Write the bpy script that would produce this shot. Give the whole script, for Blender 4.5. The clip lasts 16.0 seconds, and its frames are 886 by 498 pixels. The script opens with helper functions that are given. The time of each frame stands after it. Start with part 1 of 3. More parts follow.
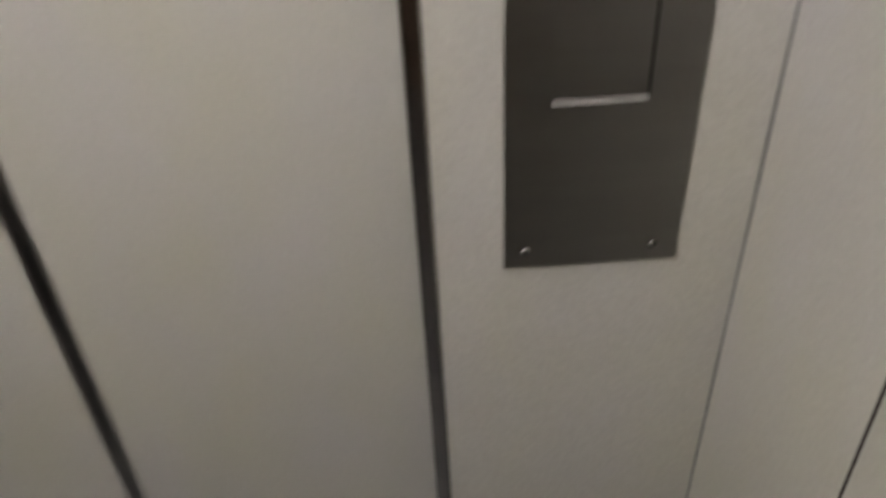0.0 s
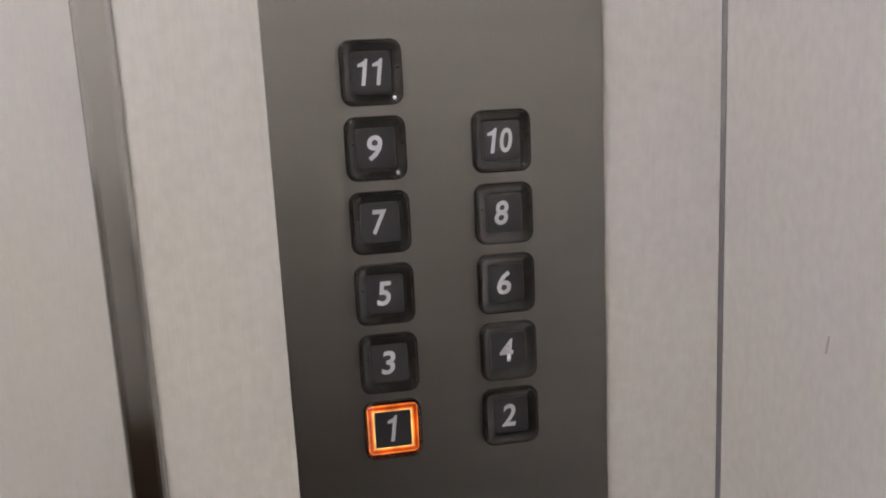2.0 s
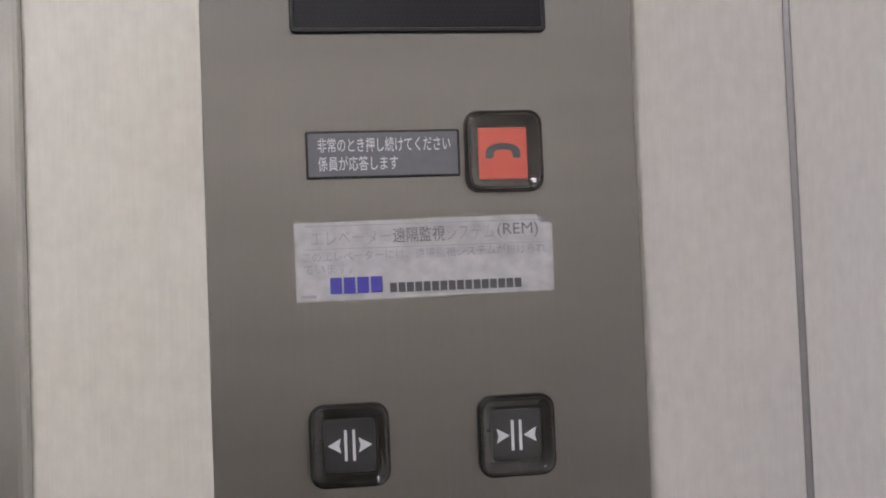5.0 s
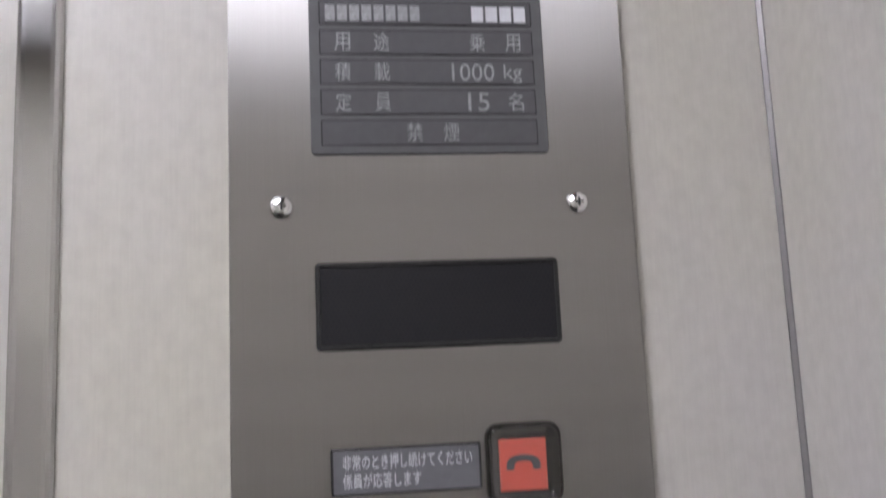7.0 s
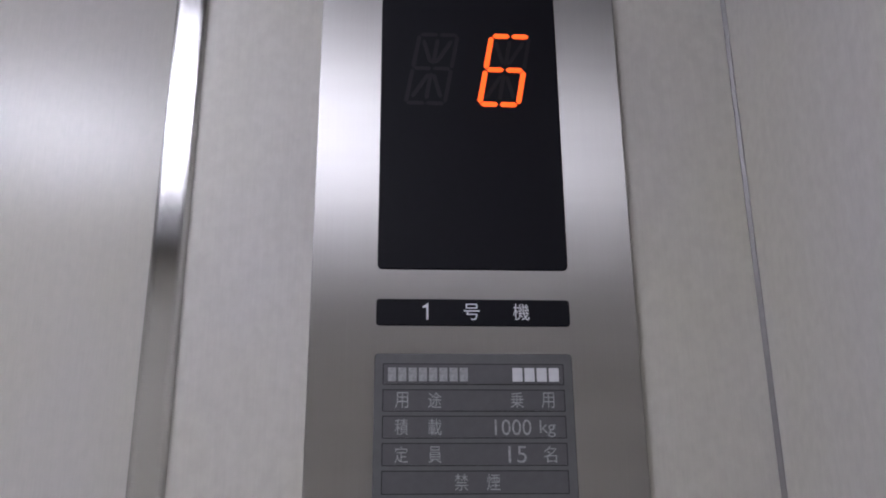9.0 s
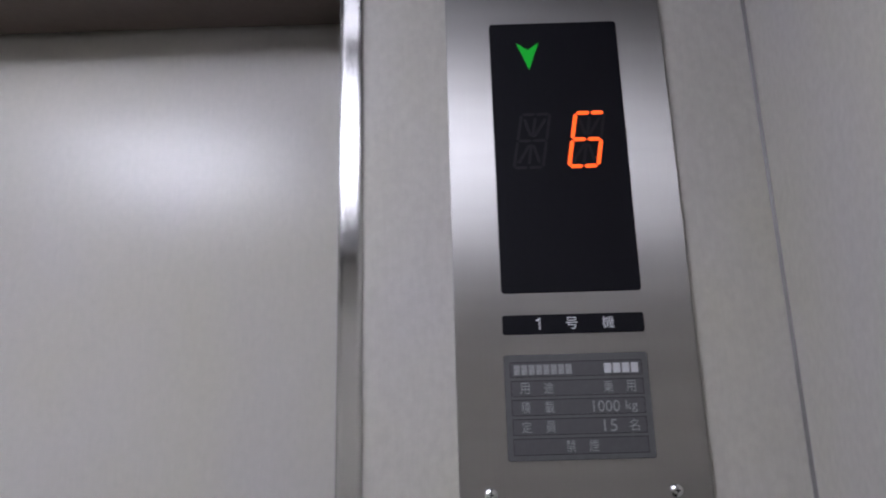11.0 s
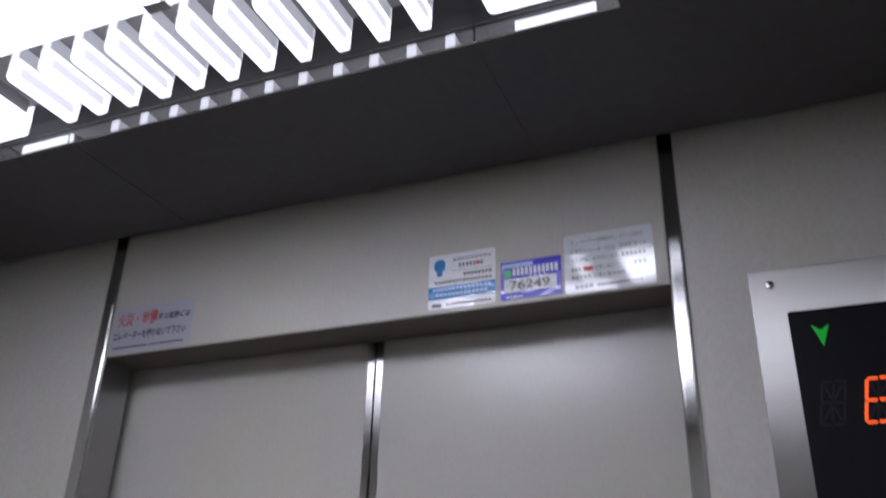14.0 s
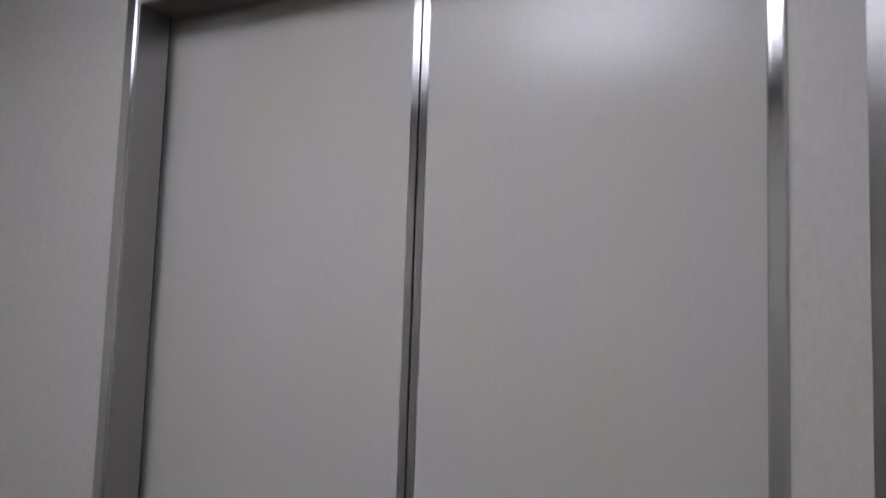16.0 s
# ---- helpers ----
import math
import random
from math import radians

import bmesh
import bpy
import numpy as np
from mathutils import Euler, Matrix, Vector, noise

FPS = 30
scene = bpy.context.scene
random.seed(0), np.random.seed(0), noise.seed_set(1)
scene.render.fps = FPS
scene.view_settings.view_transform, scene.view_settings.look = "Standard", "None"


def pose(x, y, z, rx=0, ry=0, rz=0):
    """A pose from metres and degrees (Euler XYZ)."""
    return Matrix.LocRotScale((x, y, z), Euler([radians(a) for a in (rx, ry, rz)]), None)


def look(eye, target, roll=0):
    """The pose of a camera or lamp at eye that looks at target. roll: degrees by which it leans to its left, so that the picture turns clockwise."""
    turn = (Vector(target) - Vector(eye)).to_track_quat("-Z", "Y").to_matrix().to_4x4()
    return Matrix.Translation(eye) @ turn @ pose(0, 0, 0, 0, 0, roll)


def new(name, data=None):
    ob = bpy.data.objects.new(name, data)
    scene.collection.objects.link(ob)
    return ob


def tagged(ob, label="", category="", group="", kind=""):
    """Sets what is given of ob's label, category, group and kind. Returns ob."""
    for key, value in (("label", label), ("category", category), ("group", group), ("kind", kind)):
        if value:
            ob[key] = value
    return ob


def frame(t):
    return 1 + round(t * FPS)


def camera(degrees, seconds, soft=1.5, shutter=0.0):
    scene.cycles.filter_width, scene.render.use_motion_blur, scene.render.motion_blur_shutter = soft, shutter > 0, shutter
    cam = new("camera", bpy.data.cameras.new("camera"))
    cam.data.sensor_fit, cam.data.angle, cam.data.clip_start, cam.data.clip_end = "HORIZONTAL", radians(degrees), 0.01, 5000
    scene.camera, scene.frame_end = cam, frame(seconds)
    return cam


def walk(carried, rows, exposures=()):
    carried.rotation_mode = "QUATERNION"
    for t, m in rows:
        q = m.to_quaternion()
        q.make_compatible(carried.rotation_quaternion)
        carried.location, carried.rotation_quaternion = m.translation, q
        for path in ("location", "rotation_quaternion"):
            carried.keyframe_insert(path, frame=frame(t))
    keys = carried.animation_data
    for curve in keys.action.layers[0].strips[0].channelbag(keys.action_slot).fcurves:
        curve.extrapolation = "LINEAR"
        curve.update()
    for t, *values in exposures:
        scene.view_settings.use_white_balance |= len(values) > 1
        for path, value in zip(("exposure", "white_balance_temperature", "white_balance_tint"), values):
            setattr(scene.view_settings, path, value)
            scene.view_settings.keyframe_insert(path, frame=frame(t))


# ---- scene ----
cam = camera(55.1, 16.0, soft=1.8, shutter=0.4)
PATH = [
    (0, (0.473, -0.7, 1.193), (0.492, 0.862, -0.055), -3.2),
    (0.5, (0.51, -0.68, 1.232), (0.828, 1.069, 0.316), 0.1),
    (1, (0.551, -0.608, 1.291), (0.843, 1.279, 0.698), -0.0),
    (1.5, (0.543, -0.499, 1.284), (0.911, 1.401, 0.778), -1.5),
    (2, (0.555, -0.459, 1.286), (0.896, 1.474, 0.902), -2.8),
    (2.5, (0.558, -0.472, 1.312), (0.873, 1.461, 0.903), -2.5),
    (3, (0.56, -0.456, 1.33), (0.95, 1.496, 1.134), -3.1),
    (3.5, (0.591, -0.43, 1.447), (0.917, 1.539, 1.319), -2.2),
    (3.7, (0.604, -0.423, 1.474), (0.87, 1.558, 1.39), -1.5),
    (5.8, (0.595, -0.338, 1.494), (0.828, 1.647, 1.56), -2.3),
    (6, (0.589, -0.345, 1.508), (0.847, 1.638, 1.57), -2.2),
    (6.5, (0.592, -0.368, 1.549), (0.845, 1.605, 1.755), -2.5),
    (7, (0.589, -0.376, 1.575), (0.857, 1.584, 1.867), -2.5),
    (7.1, (0.602, -0.377, 1.585), (0.792, 1.59, 1.893), -2.4),
    (7.4, (0.603, -0.376, 1.622), (0.773, 1.589, 1.957), -1.8),
    (7.5, (0.603, -0.379, 1.627), (0.776, 1.579, 1.995), -1.7),
    (8, (0.598, -0.416, 1.659), (0.773, 1.519, 2.131), -1.1),
    (8.5, (0.593, -0.445, 1.669), (0.745, 1.46, 2.258), -0.8),
    (8.7, (0.595, -0.451, 1.667), (0.729, 1.446, 2.286), -0.6),
    (10.8, (0.545, -0.63, 1.645), (0.579, 1.279, 2.24), -1.2),
    (11, (0.544, -0.646, 1.639), (0.528, 1.263, 2.236), -1.5),
    (11.5, (0.516, -0.714, 1.625), (0.407, 1.185, 2.242), -1.7),
    (12, (0.504, -0.786, 1.616), (0.28, 1.108, 2.217), -2.0),
    (12.5, (0.554, -0.856, 1.618), (0.171, 1.02, 2.197), -0.4),
    (13, (0.586, -0.928, 1.629), (0.062, 0.921, 2.182), -0.6),
    (13.5, (0.572, -0.982, 1.659), (-0.076, 0.801, 2.292), -0.6),
    (14, (0.575, -1.004, 1.67), (-0.135, 0.652, 2.539), 1.5),
    (14.5, (0.573, -0.998, 1.672), (-0.215, 0.576, 2.621), 4.4),
    (15, (0.569, -0.992, 1.671), (-0.285, 0.584, 2.557), 4.4),
    (15.5, (0.553, -0.962, 1.641), (-0.273, 0.757, 2.241), 2.1),
    (15.6, (0.556, -0.945, 1.653), (-0.29, 0.8, 2.145), 1.8),
    (16, (0.559, -0.891, 1.608), (-0.366, 0.871, 1.808), 1.9),
]
walk(cam, [(t, look(eye, target, roll)) for t, eye, target, roll in PATH],
     exposures=[(0.0, 0.69, 7130, 8), (1.0, 0.6, 6850, 12), (2.0, 0.49, 6780, 14), (2.5, 0.59, 6760, 14), (3.0, 0.49, 6730, 14), (3.5, 0.29, 6700, 14), (6.0, 0.24, 6500, 14), (7.0, 0.12, 6350, 14), (7.5, 0.04, 6280, 14.5), (8.5, -0.50, 6150, 16), (11.0, -0.62, 6050, 15), (12.0, -0.76, 6010, 14.5), (13.0, -0.78, 5990, 14.5), (13.5, -0.89, 5985, 14.5), (14.0, -1.07, 5980, 14.5), (14.5, -1.37, 5980, 14.5), (15.0, -1.40, 5980, 14.5), (16.0, -0.9, 6080, 16)])

# ---- light: the lift car has no daylight, all of it comes from the ceiling fixture ----
world = bpy.data.worlds.new("world")
world.use_nodes = True
world.node_tree.nodes["Background"].inputs["Color"].default_value = (0.0, 0.0, 0.0, 1)
world.node_tree.nodes["Background"].inputs["Strength"].default_value = 0.0
scene.world = world
LAMP_MAIN, LAMP_SIDE, LAMP_EDGE, LAMP_RIM, LAMP_INSET, LAMP_TOP, LAMP_END = 33.0, 5.0, 3.0, 3.2, 1.35, 0.58, 1.8


# ---- materials ----
def principled(name):
    m = bpy.data.materials.new(name)
    m.use_nodes = True
    return m, m.node_tree.nodes, m.node_tree.links, m.node_tree.nodes["Principled BSDF"]


def noise_fac(nt, links, scale, detail=3.0, size=1.0):
    co = nt.new("ShaderNodeTexCoord")
    mp = nt.new("ShaderNodeMapping")
    mp.inputs["Scale"].default_value = scale
    nz = nt.new("ShaderNodeTexNoise")
    nz.inputs["Scale"].default_value, nz.inputs["Detail"].default_value = size, detail
    links.new(co.outputs["Object"], mp.inputs["Vector"])
    links.new(mp.outputs["Vector"], nz.inputs["Vector"])
    return nz.outputs["Fac"]


def ramp(nt, links, fac, lo, hi, a=0.3, b=0.7):
    r = nt.new("ShaderNodeMapRange")
    r.inputs["From Min"].default_value, r.inputs["From Max"].default_value = a, b
    r.inputs["To Min"].default_value, r.inputs["To Max"].default_value = lo, hi
    links.new(fac, r.inputs["Value"])
    return r.outputs["Result"]


def times(nt, links, a, b):
    n = nt.new("ShaderNodeMath")
    n.operation = "MULTIPLY"
    links.new(a, n.inputs[0])
    links.new(b, n.inputs[1])
    return n.outputs[0]


def tint(nt, links, fac, color):
    n = nt.new("ShaderNodeVectorMath")
    n.operation = "SCALE"
    n.inputs[0].default_value = color
    links.new(fac, n.inputs["Scale"])
    return n.outputs["Vector"]


def plain(name, color, rough=0.5, metal=0.0, coat=0.0, vary=0.06, grain=220.0):
    m, nt, links, bs = principled(name)
    f = ramp(nt, links, noise_fac(nt, links, (grain,) * 3), 1 - vary, 1 + vary)
    links.new(tint(nt, links, f, color), bs.inputs["Base Color"])
    bs.inputs["Roughness"].default_value, bs.inputs["Metallic"].default_value = rough, metal
    bs.inputs["Coat Weight"].default_value, bs.inputs["Coat Roughness"].default_value = coat, 0.08
    return m


def glow(name, color, strength, base=(0.8, 0.8, 0.8), rough=0.3):
    m, nt, links, bs = principled(name)
    bs.inputs["Base Color"].default_value = (*base, 1)
    bs.inputs["Roughness"].default_value = rough
    bs.inputs["Emission Color"].default_value = (*color, 1)
    bs.inputs["Emission Strength"].default_value = strength
    return m


def painted_steel(name, color, rough=0.42, relief=0.11, speck=0.05, gloss=0.5):
    """Off-white coated sheet: faint upright brushing, mottling and broad unevenness."""
    m, nt, links, bs = principled(name)
    streak = noise_fac(nt, links, (1100, 1100, 36), 2.0)
    mottle = noise_fac(nt, links, (165, 165, 125), 4.0)
    broad = noise_fac(nt, links, (5, 5, 2.5), 2.0)
    f = times(nt, links, ramp(nt, links, streak, 0.976, 1.024), ramp(nt, links, mottle, 1 - speck, 1 + speck))
    f = times(nt, links, f, ramp(nt, links, broad, 0.965, 1.035, 0.0, 1.0))
    warm, hue = nt.new("ShaderNodeCombineXYZ"), nt.new("ShaderNodeVectorMath")
    warm.inputs["X"].default_value = warm.inputs["Y"].default_value = 1.0
    links.new(ramp(nt, links, noise_fac(nt, links, (7, 7, 4), 3.0), 0.94, 1.05), warm.inputs["Z"])
    hue.operation = "MULTIPLY"
    links.new(tint(nt, links, f, color), hue.inputs[0])
    links.new(warm.outputs["Vector"], hue.inputs[1])
    links.new(hue.outputs["Vector"], bs.inputs["Base Color"])
    bs.inputs["Roughness"].default_value = rough
    bs.inputs["Specular IOR Level"].default_value = gloss
    bump = nt.new("ShaderNodeBump")
    bump.inputs["Strength"].default_value, bump.inputs["Distance"].default_value = relief, 0.0006
    links.new(mottle, bump.inputs["Height"])
    links.new(bump.outputs["Normal"], bs.inputs["Normal"])
    return m


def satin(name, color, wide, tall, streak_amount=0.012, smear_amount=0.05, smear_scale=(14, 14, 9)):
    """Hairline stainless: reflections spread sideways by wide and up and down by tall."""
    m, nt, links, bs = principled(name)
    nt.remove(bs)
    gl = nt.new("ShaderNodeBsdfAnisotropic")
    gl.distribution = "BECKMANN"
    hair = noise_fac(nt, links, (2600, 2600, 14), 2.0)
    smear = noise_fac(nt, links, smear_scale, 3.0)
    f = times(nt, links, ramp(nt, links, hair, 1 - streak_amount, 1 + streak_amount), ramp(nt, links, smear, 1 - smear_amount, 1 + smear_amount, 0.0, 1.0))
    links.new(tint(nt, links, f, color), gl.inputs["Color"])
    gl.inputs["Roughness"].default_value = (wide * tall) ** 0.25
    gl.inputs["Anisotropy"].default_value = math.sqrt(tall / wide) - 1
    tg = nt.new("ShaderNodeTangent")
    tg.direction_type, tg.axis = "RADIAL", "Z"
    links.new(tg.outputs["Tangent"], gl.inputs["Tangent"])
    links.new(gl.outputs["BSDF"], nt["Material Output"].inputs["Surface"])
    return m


def brushed(name, color, rough, aniso, streak_amount=0.05):
    """Stainless sheet with upright hairline grain, which spreads reflections sideways."""
    m, nt, links, bs = principled(name)
    hair = noise_fac(nt, links, (2600, 2600, 14), 2.0)
    smear = noise_fac(nt, links, (14, 14, 9), 3.0)
    f = times(nt, links, ramp(nt, links, hair, 1 - streak_amount, 1 + streak_amount), ramp(nt, links, smear, 0.96, 1.04, 0.0, 1.0))
    links.new(tint(nt, links, f, color), bs.inputs["Base Color"])
    links.new(ramp(nt, links, hair, rough - 0.012, rough + 0.012), bs.inputs["Roughness"])
    bs.inputs["Metallic"].default_value = 1.0
    bs.inputs["Anisotropic"].default_value = aniso
    tg = nt.new("ShaderNodeTangent")
    tg.direction_type, tg.axis = "RADIAL", "Z"
    links.new(tg.outputs["Tangent"], bs.inputs["Tangent"])
    return m


WALL = painted_steel("cream_coated_steel", (0.496, 0.4771, 0.436), 0.36)
DOOR = painted_steel("cream_coated_door_steel", (0.490, 0.4714, 0.428), 0.185, 0.02, 0.022, 0.29)
# dimmed and lightened wall cream, only for what the steel reflects
REAR = painted_steel("dimmed_rear_steel", (0.40, 0.385, 0.349), 0.45)
REARTOP = painted_steel("lightened_rear_steel", (0.49, 0.472, 0.427), 0.45)
# dark brown of unseen panels that deepen the steel's reflections
UNSEENDARK = painted_steel("reflection_dark_brown", (0.05112, 0.02982, 0.01704), 0.5)
# stretched level bands in the panel's colour paint in soft reflection streaks
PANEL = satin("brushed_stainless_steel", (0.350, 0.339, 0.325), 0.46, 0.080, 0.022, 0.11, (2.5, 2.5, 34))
TRIM = satin("satin_stainless_trim", (0.58, 0.57, 0.56), 0.25, 0.010)
EDGE = satin("satin_door_edge", (0.44, 0.43, 0.42), 0.22, 0.03)
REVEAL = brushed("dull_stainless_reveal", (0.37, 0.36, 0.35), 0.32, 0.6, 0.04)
CHROME = plain("polished_chrome", (0.90, 0.90, 0.90), 0.04, 1.0, vary=0.02)
DULLCHROME = plain("dull_chrome", (0.40, 0.39, 0.38), 0.26, 1.0, vary=0.05)
GROOVE = plain("dark_joint", (0.02272, 0.01278, 0.01136), 0.8)
CORNER = plain("corner_steel", (0.26, 0.25, 0.25), 0.36, 0.55, vary=0.05, grain=120)
LIPSTEEL = plain("satin_lip_steel", (0.85, 0.85, 0.86), 0.2, 1.0, vary=0.05)
CEIL = plain("charcoal_ceiling_sheet", (0.072, 0.065, 0.0685), 0.45, vary=0.1, grain=60)
FLOORM = plain("dark_vinyl_floor", (0.02272, 0.01988, 0.01846), 0.5, vary=0.3, grain=30)
SHAFT = plain("dark_shaft_metal", (0.0426, 0.0426, 0.0426), 0.7)
PLATE = plain("dark_satin_plate", (0.03124, 0.02982, 0.02982), 0.6, 0.0, vary=0.05)
LINER = plain("grey_liner", (0.235, 0.222, 0.222), 0.7, 0.0, vary=0.04)
CLIP = plain("grey_clip", (0.5964, 0.5822, 0.5822), 0.4)
CAP = plain("smoked_acrylic", (0.0135, 0.0112, 0.0098), 0.24, coat=0.35, vary=0.15)
ALARMCAP = plain("brown_smoked_acrylic", (0.0145, 0.0108, 0.0082), 0.18, coat=0.7, vary=0.3, grain=90)
def clear_acrylic(name, color, rough):
    """Thin tinted clear block: light passes straight, its surface shines more at a slant."""
    m, nt, links, bs = principled(name)
    nt.remove(bs)
    clear, shine, mix, rim = nt.new("ShaderNodeBsdfTransparent"), nt.new("ShaderNodeBsdfGlossy"), nt.new("ShaderNodeMixShader"), nt.new("ShaderNodeLayerWeight")
    clear.inputs["Color"].default_value = (*color, 1)
    shine.inputs["Roughness"].default_value = rough
    rim.inputs["Blend"].default_value = 0.82
    links.new(ramp(nt, links, rim.outputs["Facing"], 0.028, 0.30, 0.0, 1.0), mix.inputs["Fac"])
    links.new(clear.outputs["BSDF"], mix.inputs[1])
    links.new(shine.outputs["BSDF"], mix.inputs[2])
    links.new(mix.outputs["Shader"], nt["Material Output"].inputs["Surface"])
    return m


ACRYLIC = clear_acrylic("clear_smoked_acrylic", (0.91, 0.90, 0.895), 0.07)
FACE = plain("grey_acrylic", (0.040, 0.040, 0.044), 0.35, vary=0.05)
BLACK = plain("black_acrylic", (0.0066, 0.0064, 0.0095), 0.5, vary=0.05)
BLACK.node_tree.nodes["Principled BSDF"].inputs["Specular IOR Level"].default_value = 0.17
BORDER = plain("black_border", (0.01704, 0.01704, 0.01704), 0.4)
GRILLE = plain("charcoal_grille", (0.01306, 0.01278, 0.01448), 0.5)
GRILLE.node_tree.nodes["Principled BSDF"].inputs["Specular IOR Level"].default_value = 0.3
PERF = plain("grille_perforation", (0.00923, 0.00923, 0.01278), 0.55)
PERF.node_tree.nodes["Principled BSDF"].inputs["Specular IOR Level"].default_value = 0.3
HOLE = plain("hole_black", (0.00852, 0.00852, 0.00852), 0.8)
NAMEP = plain("grey_nameplate", (0.1065, 0.1065, 0.1108), 0.35)
NAMER = plain("grey_nameplate_field", (0.08804, 0.08804, 0.09372), 0.35)
NOTE = plain("grey_note", (0.1349, 0.1349, 0.1448), 0.35)
NOTEINK = plain("white_note_print", (0.5964, 0.5964, 0.6248), 0.5)
NUMERAL = plain("pale_grey_numeral", (0.74, 0.77, 0.80), 0.5)
GRIP = brushed("dull_folded_steel", (0.18, 0.172, 0.165), 0.45, 0.3)
SOFFIT = painted_steel("shaded_soffit_steel", (0.1278, 0.09798, 0.07952), 0.55)
WHITE = plain("white_print", (0.8108, 0.8238, 0.85), 0.5)
SILVER = plain("faded_silver_print", (0.2982, 0.2982, 0.3053), 0.5, vary=0.25, grain=500)
DULLPAPER = plain("dulled_white_film", (0.405, 0.40, 0.402), 0.4, vary=0.14, grain=150)
INK = plain("dark_ink", (0.0852, 0.0852, 0.0923), 0.5)
NAVY = plain("blue_black_ink", (0.0426, 0.0426, 0.0852), 0.5)
INKMID = plain("worn_ink", (0.1562, 0.1562, 0.1704), 0.5, vary=0.4, grain=700)
INKPALE = plain("faded_ink", (0.3124, 0.3124, 0.3408), 0.5, vary=0.2)
BLUE = plain("navy_ink", (0.0639, 0.0568, 0.3124), 0.4)
PALEBLUE = plain("pale_blue_ink", (0.4722, 0.6139, 0.85), 0.3)
GREEN = plain("green_ink", (0.071, 0.497, 0.1704), 0.4)
DARKRED = plain("dull_red_ink", (0.426, 0.0639, 0.0497), 0.4)
RED = plain("red_ink", (0.5964, 0.071, 0.0568), 0.4)
def film(name, color, rough, wave, metal=0.0):
    """Sticker film that has not been smoothed quite flat."""
    m, nt, links, bs = principled(name)
    f = ramp(nt, links, noise_fac(nt, links, (90, 90, 90)), 0.95, 1.05)
    links.new(tint(nt, links, f, color), bs.inputs["Base Color"])
    bs.inputs["Roughness"].default_value, bs.inputs["Metallic"].default_value = rough, metal
    bump = nt.new("ShaderNodeBump")
    bump.inputs["Strength"].default_value, bump.inputs["Distance"].default_value = wave, 0.004
    links.new(noise_fac(nt, links, (26, 26, 60), 1.5), bump.inputs["Height"])
    links.new(bump.outputs["Normal"], bs.inputs["Normal"])
    return m


SILVERFILM = film("silver_film", (0.86, 0.885, 0.93), 0.08, 0.05)
FILMINK = film("grey_print_under_film", (0.22, 0.22, 0.25), 0.08, 0.05)
for m in (SILVERFILM, FILMINK):
    m.node_tree.nodes["Principled BSDF"].inputs["IOR"].default_value = 3.3
PAPER = film("white_film", (0.79, 0.80, 0.83), 0.06, 0.5)
BRIGHTBLUE = film("blue_ink", (0.05, 0.235, 0.56), 0.06, 0.5)
VIOLET = film("violet_blue_film", (0.0852, 0.0639, 0.5964), 0.06, 0.35)
for m in (PAPER, BRIGHTBLUE, VIOLET):
    m.node_tree.nodes["Principled BSDF"].inputs["IOR"].default_value = 1.7
CLEARFILM = plain("pale_clear_film", (0.40, 0.40, 0.455), 0.3, vary=0.05)
SCUFF = plain("grey_scuff", (0.35, 0.32, 0.275), 0.6)
# faint emission lifts the red above its base colour
REDKEY = glow("red_key_face", (1.0, 0.15, 0.10), 0.12, (0.55, 0.115, 0.085), 0.25)
def lit_key_frame():
    """Light guide round a lit key: brightest at its inner edge, where the lamp shines in."""
    m, nt, links, bs = principled("lit_orange")
    bs.inputs["Base Color"].default_value, bs.inputs["Roughness"].default_value = (0.05, 0.015, 0.005, 1), 0.25
    co, sep = nt.new("ShaderNodeTexCoord"), nt.new("ShaderNodeSeparateXYZ")
    links.new(co.outputs["Object"], sep.inputs[0])
    side = []
    for k in ("X", "Z"):
        a = nt.new("ShaderNodeMath")
        a.operation = "ABSOLUTE"
        links.new(sep.outputs[k], a.inputs[0])
        side.append(a.outputs[0])
    far = nt.new("ShaderNodeMath")
    far.operation = "MAXIMUM"
    links.new(side[0], far.inputs[0])
    links.new(side[1], far.inputs[1])
    band = nt.new("ShaderNodeValToRGB")
    stops = [(0.0, (0.8, 0.08, 0.006)), (0.10, (1.0, 0.60, 0.18)), (0.28, (1.0, 0.62, 0.20)), (0.42, (0.95, 0.20, 0.016)), (0.60, (0.38, 0.02, 0.001)), (0.78, (0.55, 0.05, 0.003)), (0.90, (1.0, 0.30, 0.04)), (1.0, (0.35, 0.02, 0.001))]
    while len(band.color_ramp.elements) < len(stops):
        band.color_ramp.elements.new(0.5)
    for el, (p, c) in zip(band.color_ramp.elements, stops):
        el.position, el.color = p, (*c, 1)
    links.new(ramp(nt, links, far.outputs[0], 0.0, 1.0, 0.0096, 0.0149), band.inputs["Fac"])
    links.new(band.outputs["Color"], bs.inputs["Emission Color"])
    links.new(ramp(nt, links, noise_fac(nt, links, (110, 110, 110), 1.0), 0.65, 1.30, 0.35, 0.65), bs.inputs["Emission Strength"])
    return m


ORANGE = lit_key_frame()
SEGON = glow("lit_segment", (1.0, 0.11, 0.010), 2.5, (0.3, 0.05, 0.02))
SEGOFF = plain("unlit_segment", (0.022, 0.021, 0.024), 0.5)
SEGOFF.node_tree.nodes["Principled BSDF"].inputs["Specular IOR Level"].default_value = 0.17
ARROW = glow("lit_green", (0.002, 0.72, 0.04), 0.50, (0.02, 0.2, 0.02))
LMAIN = glow("main_diffuser_white", (0.975, 0.975, 1.055), 1.0)
_nt, _lk = LMAIN.node_tree.nodes, LMAIN.node_tree.links
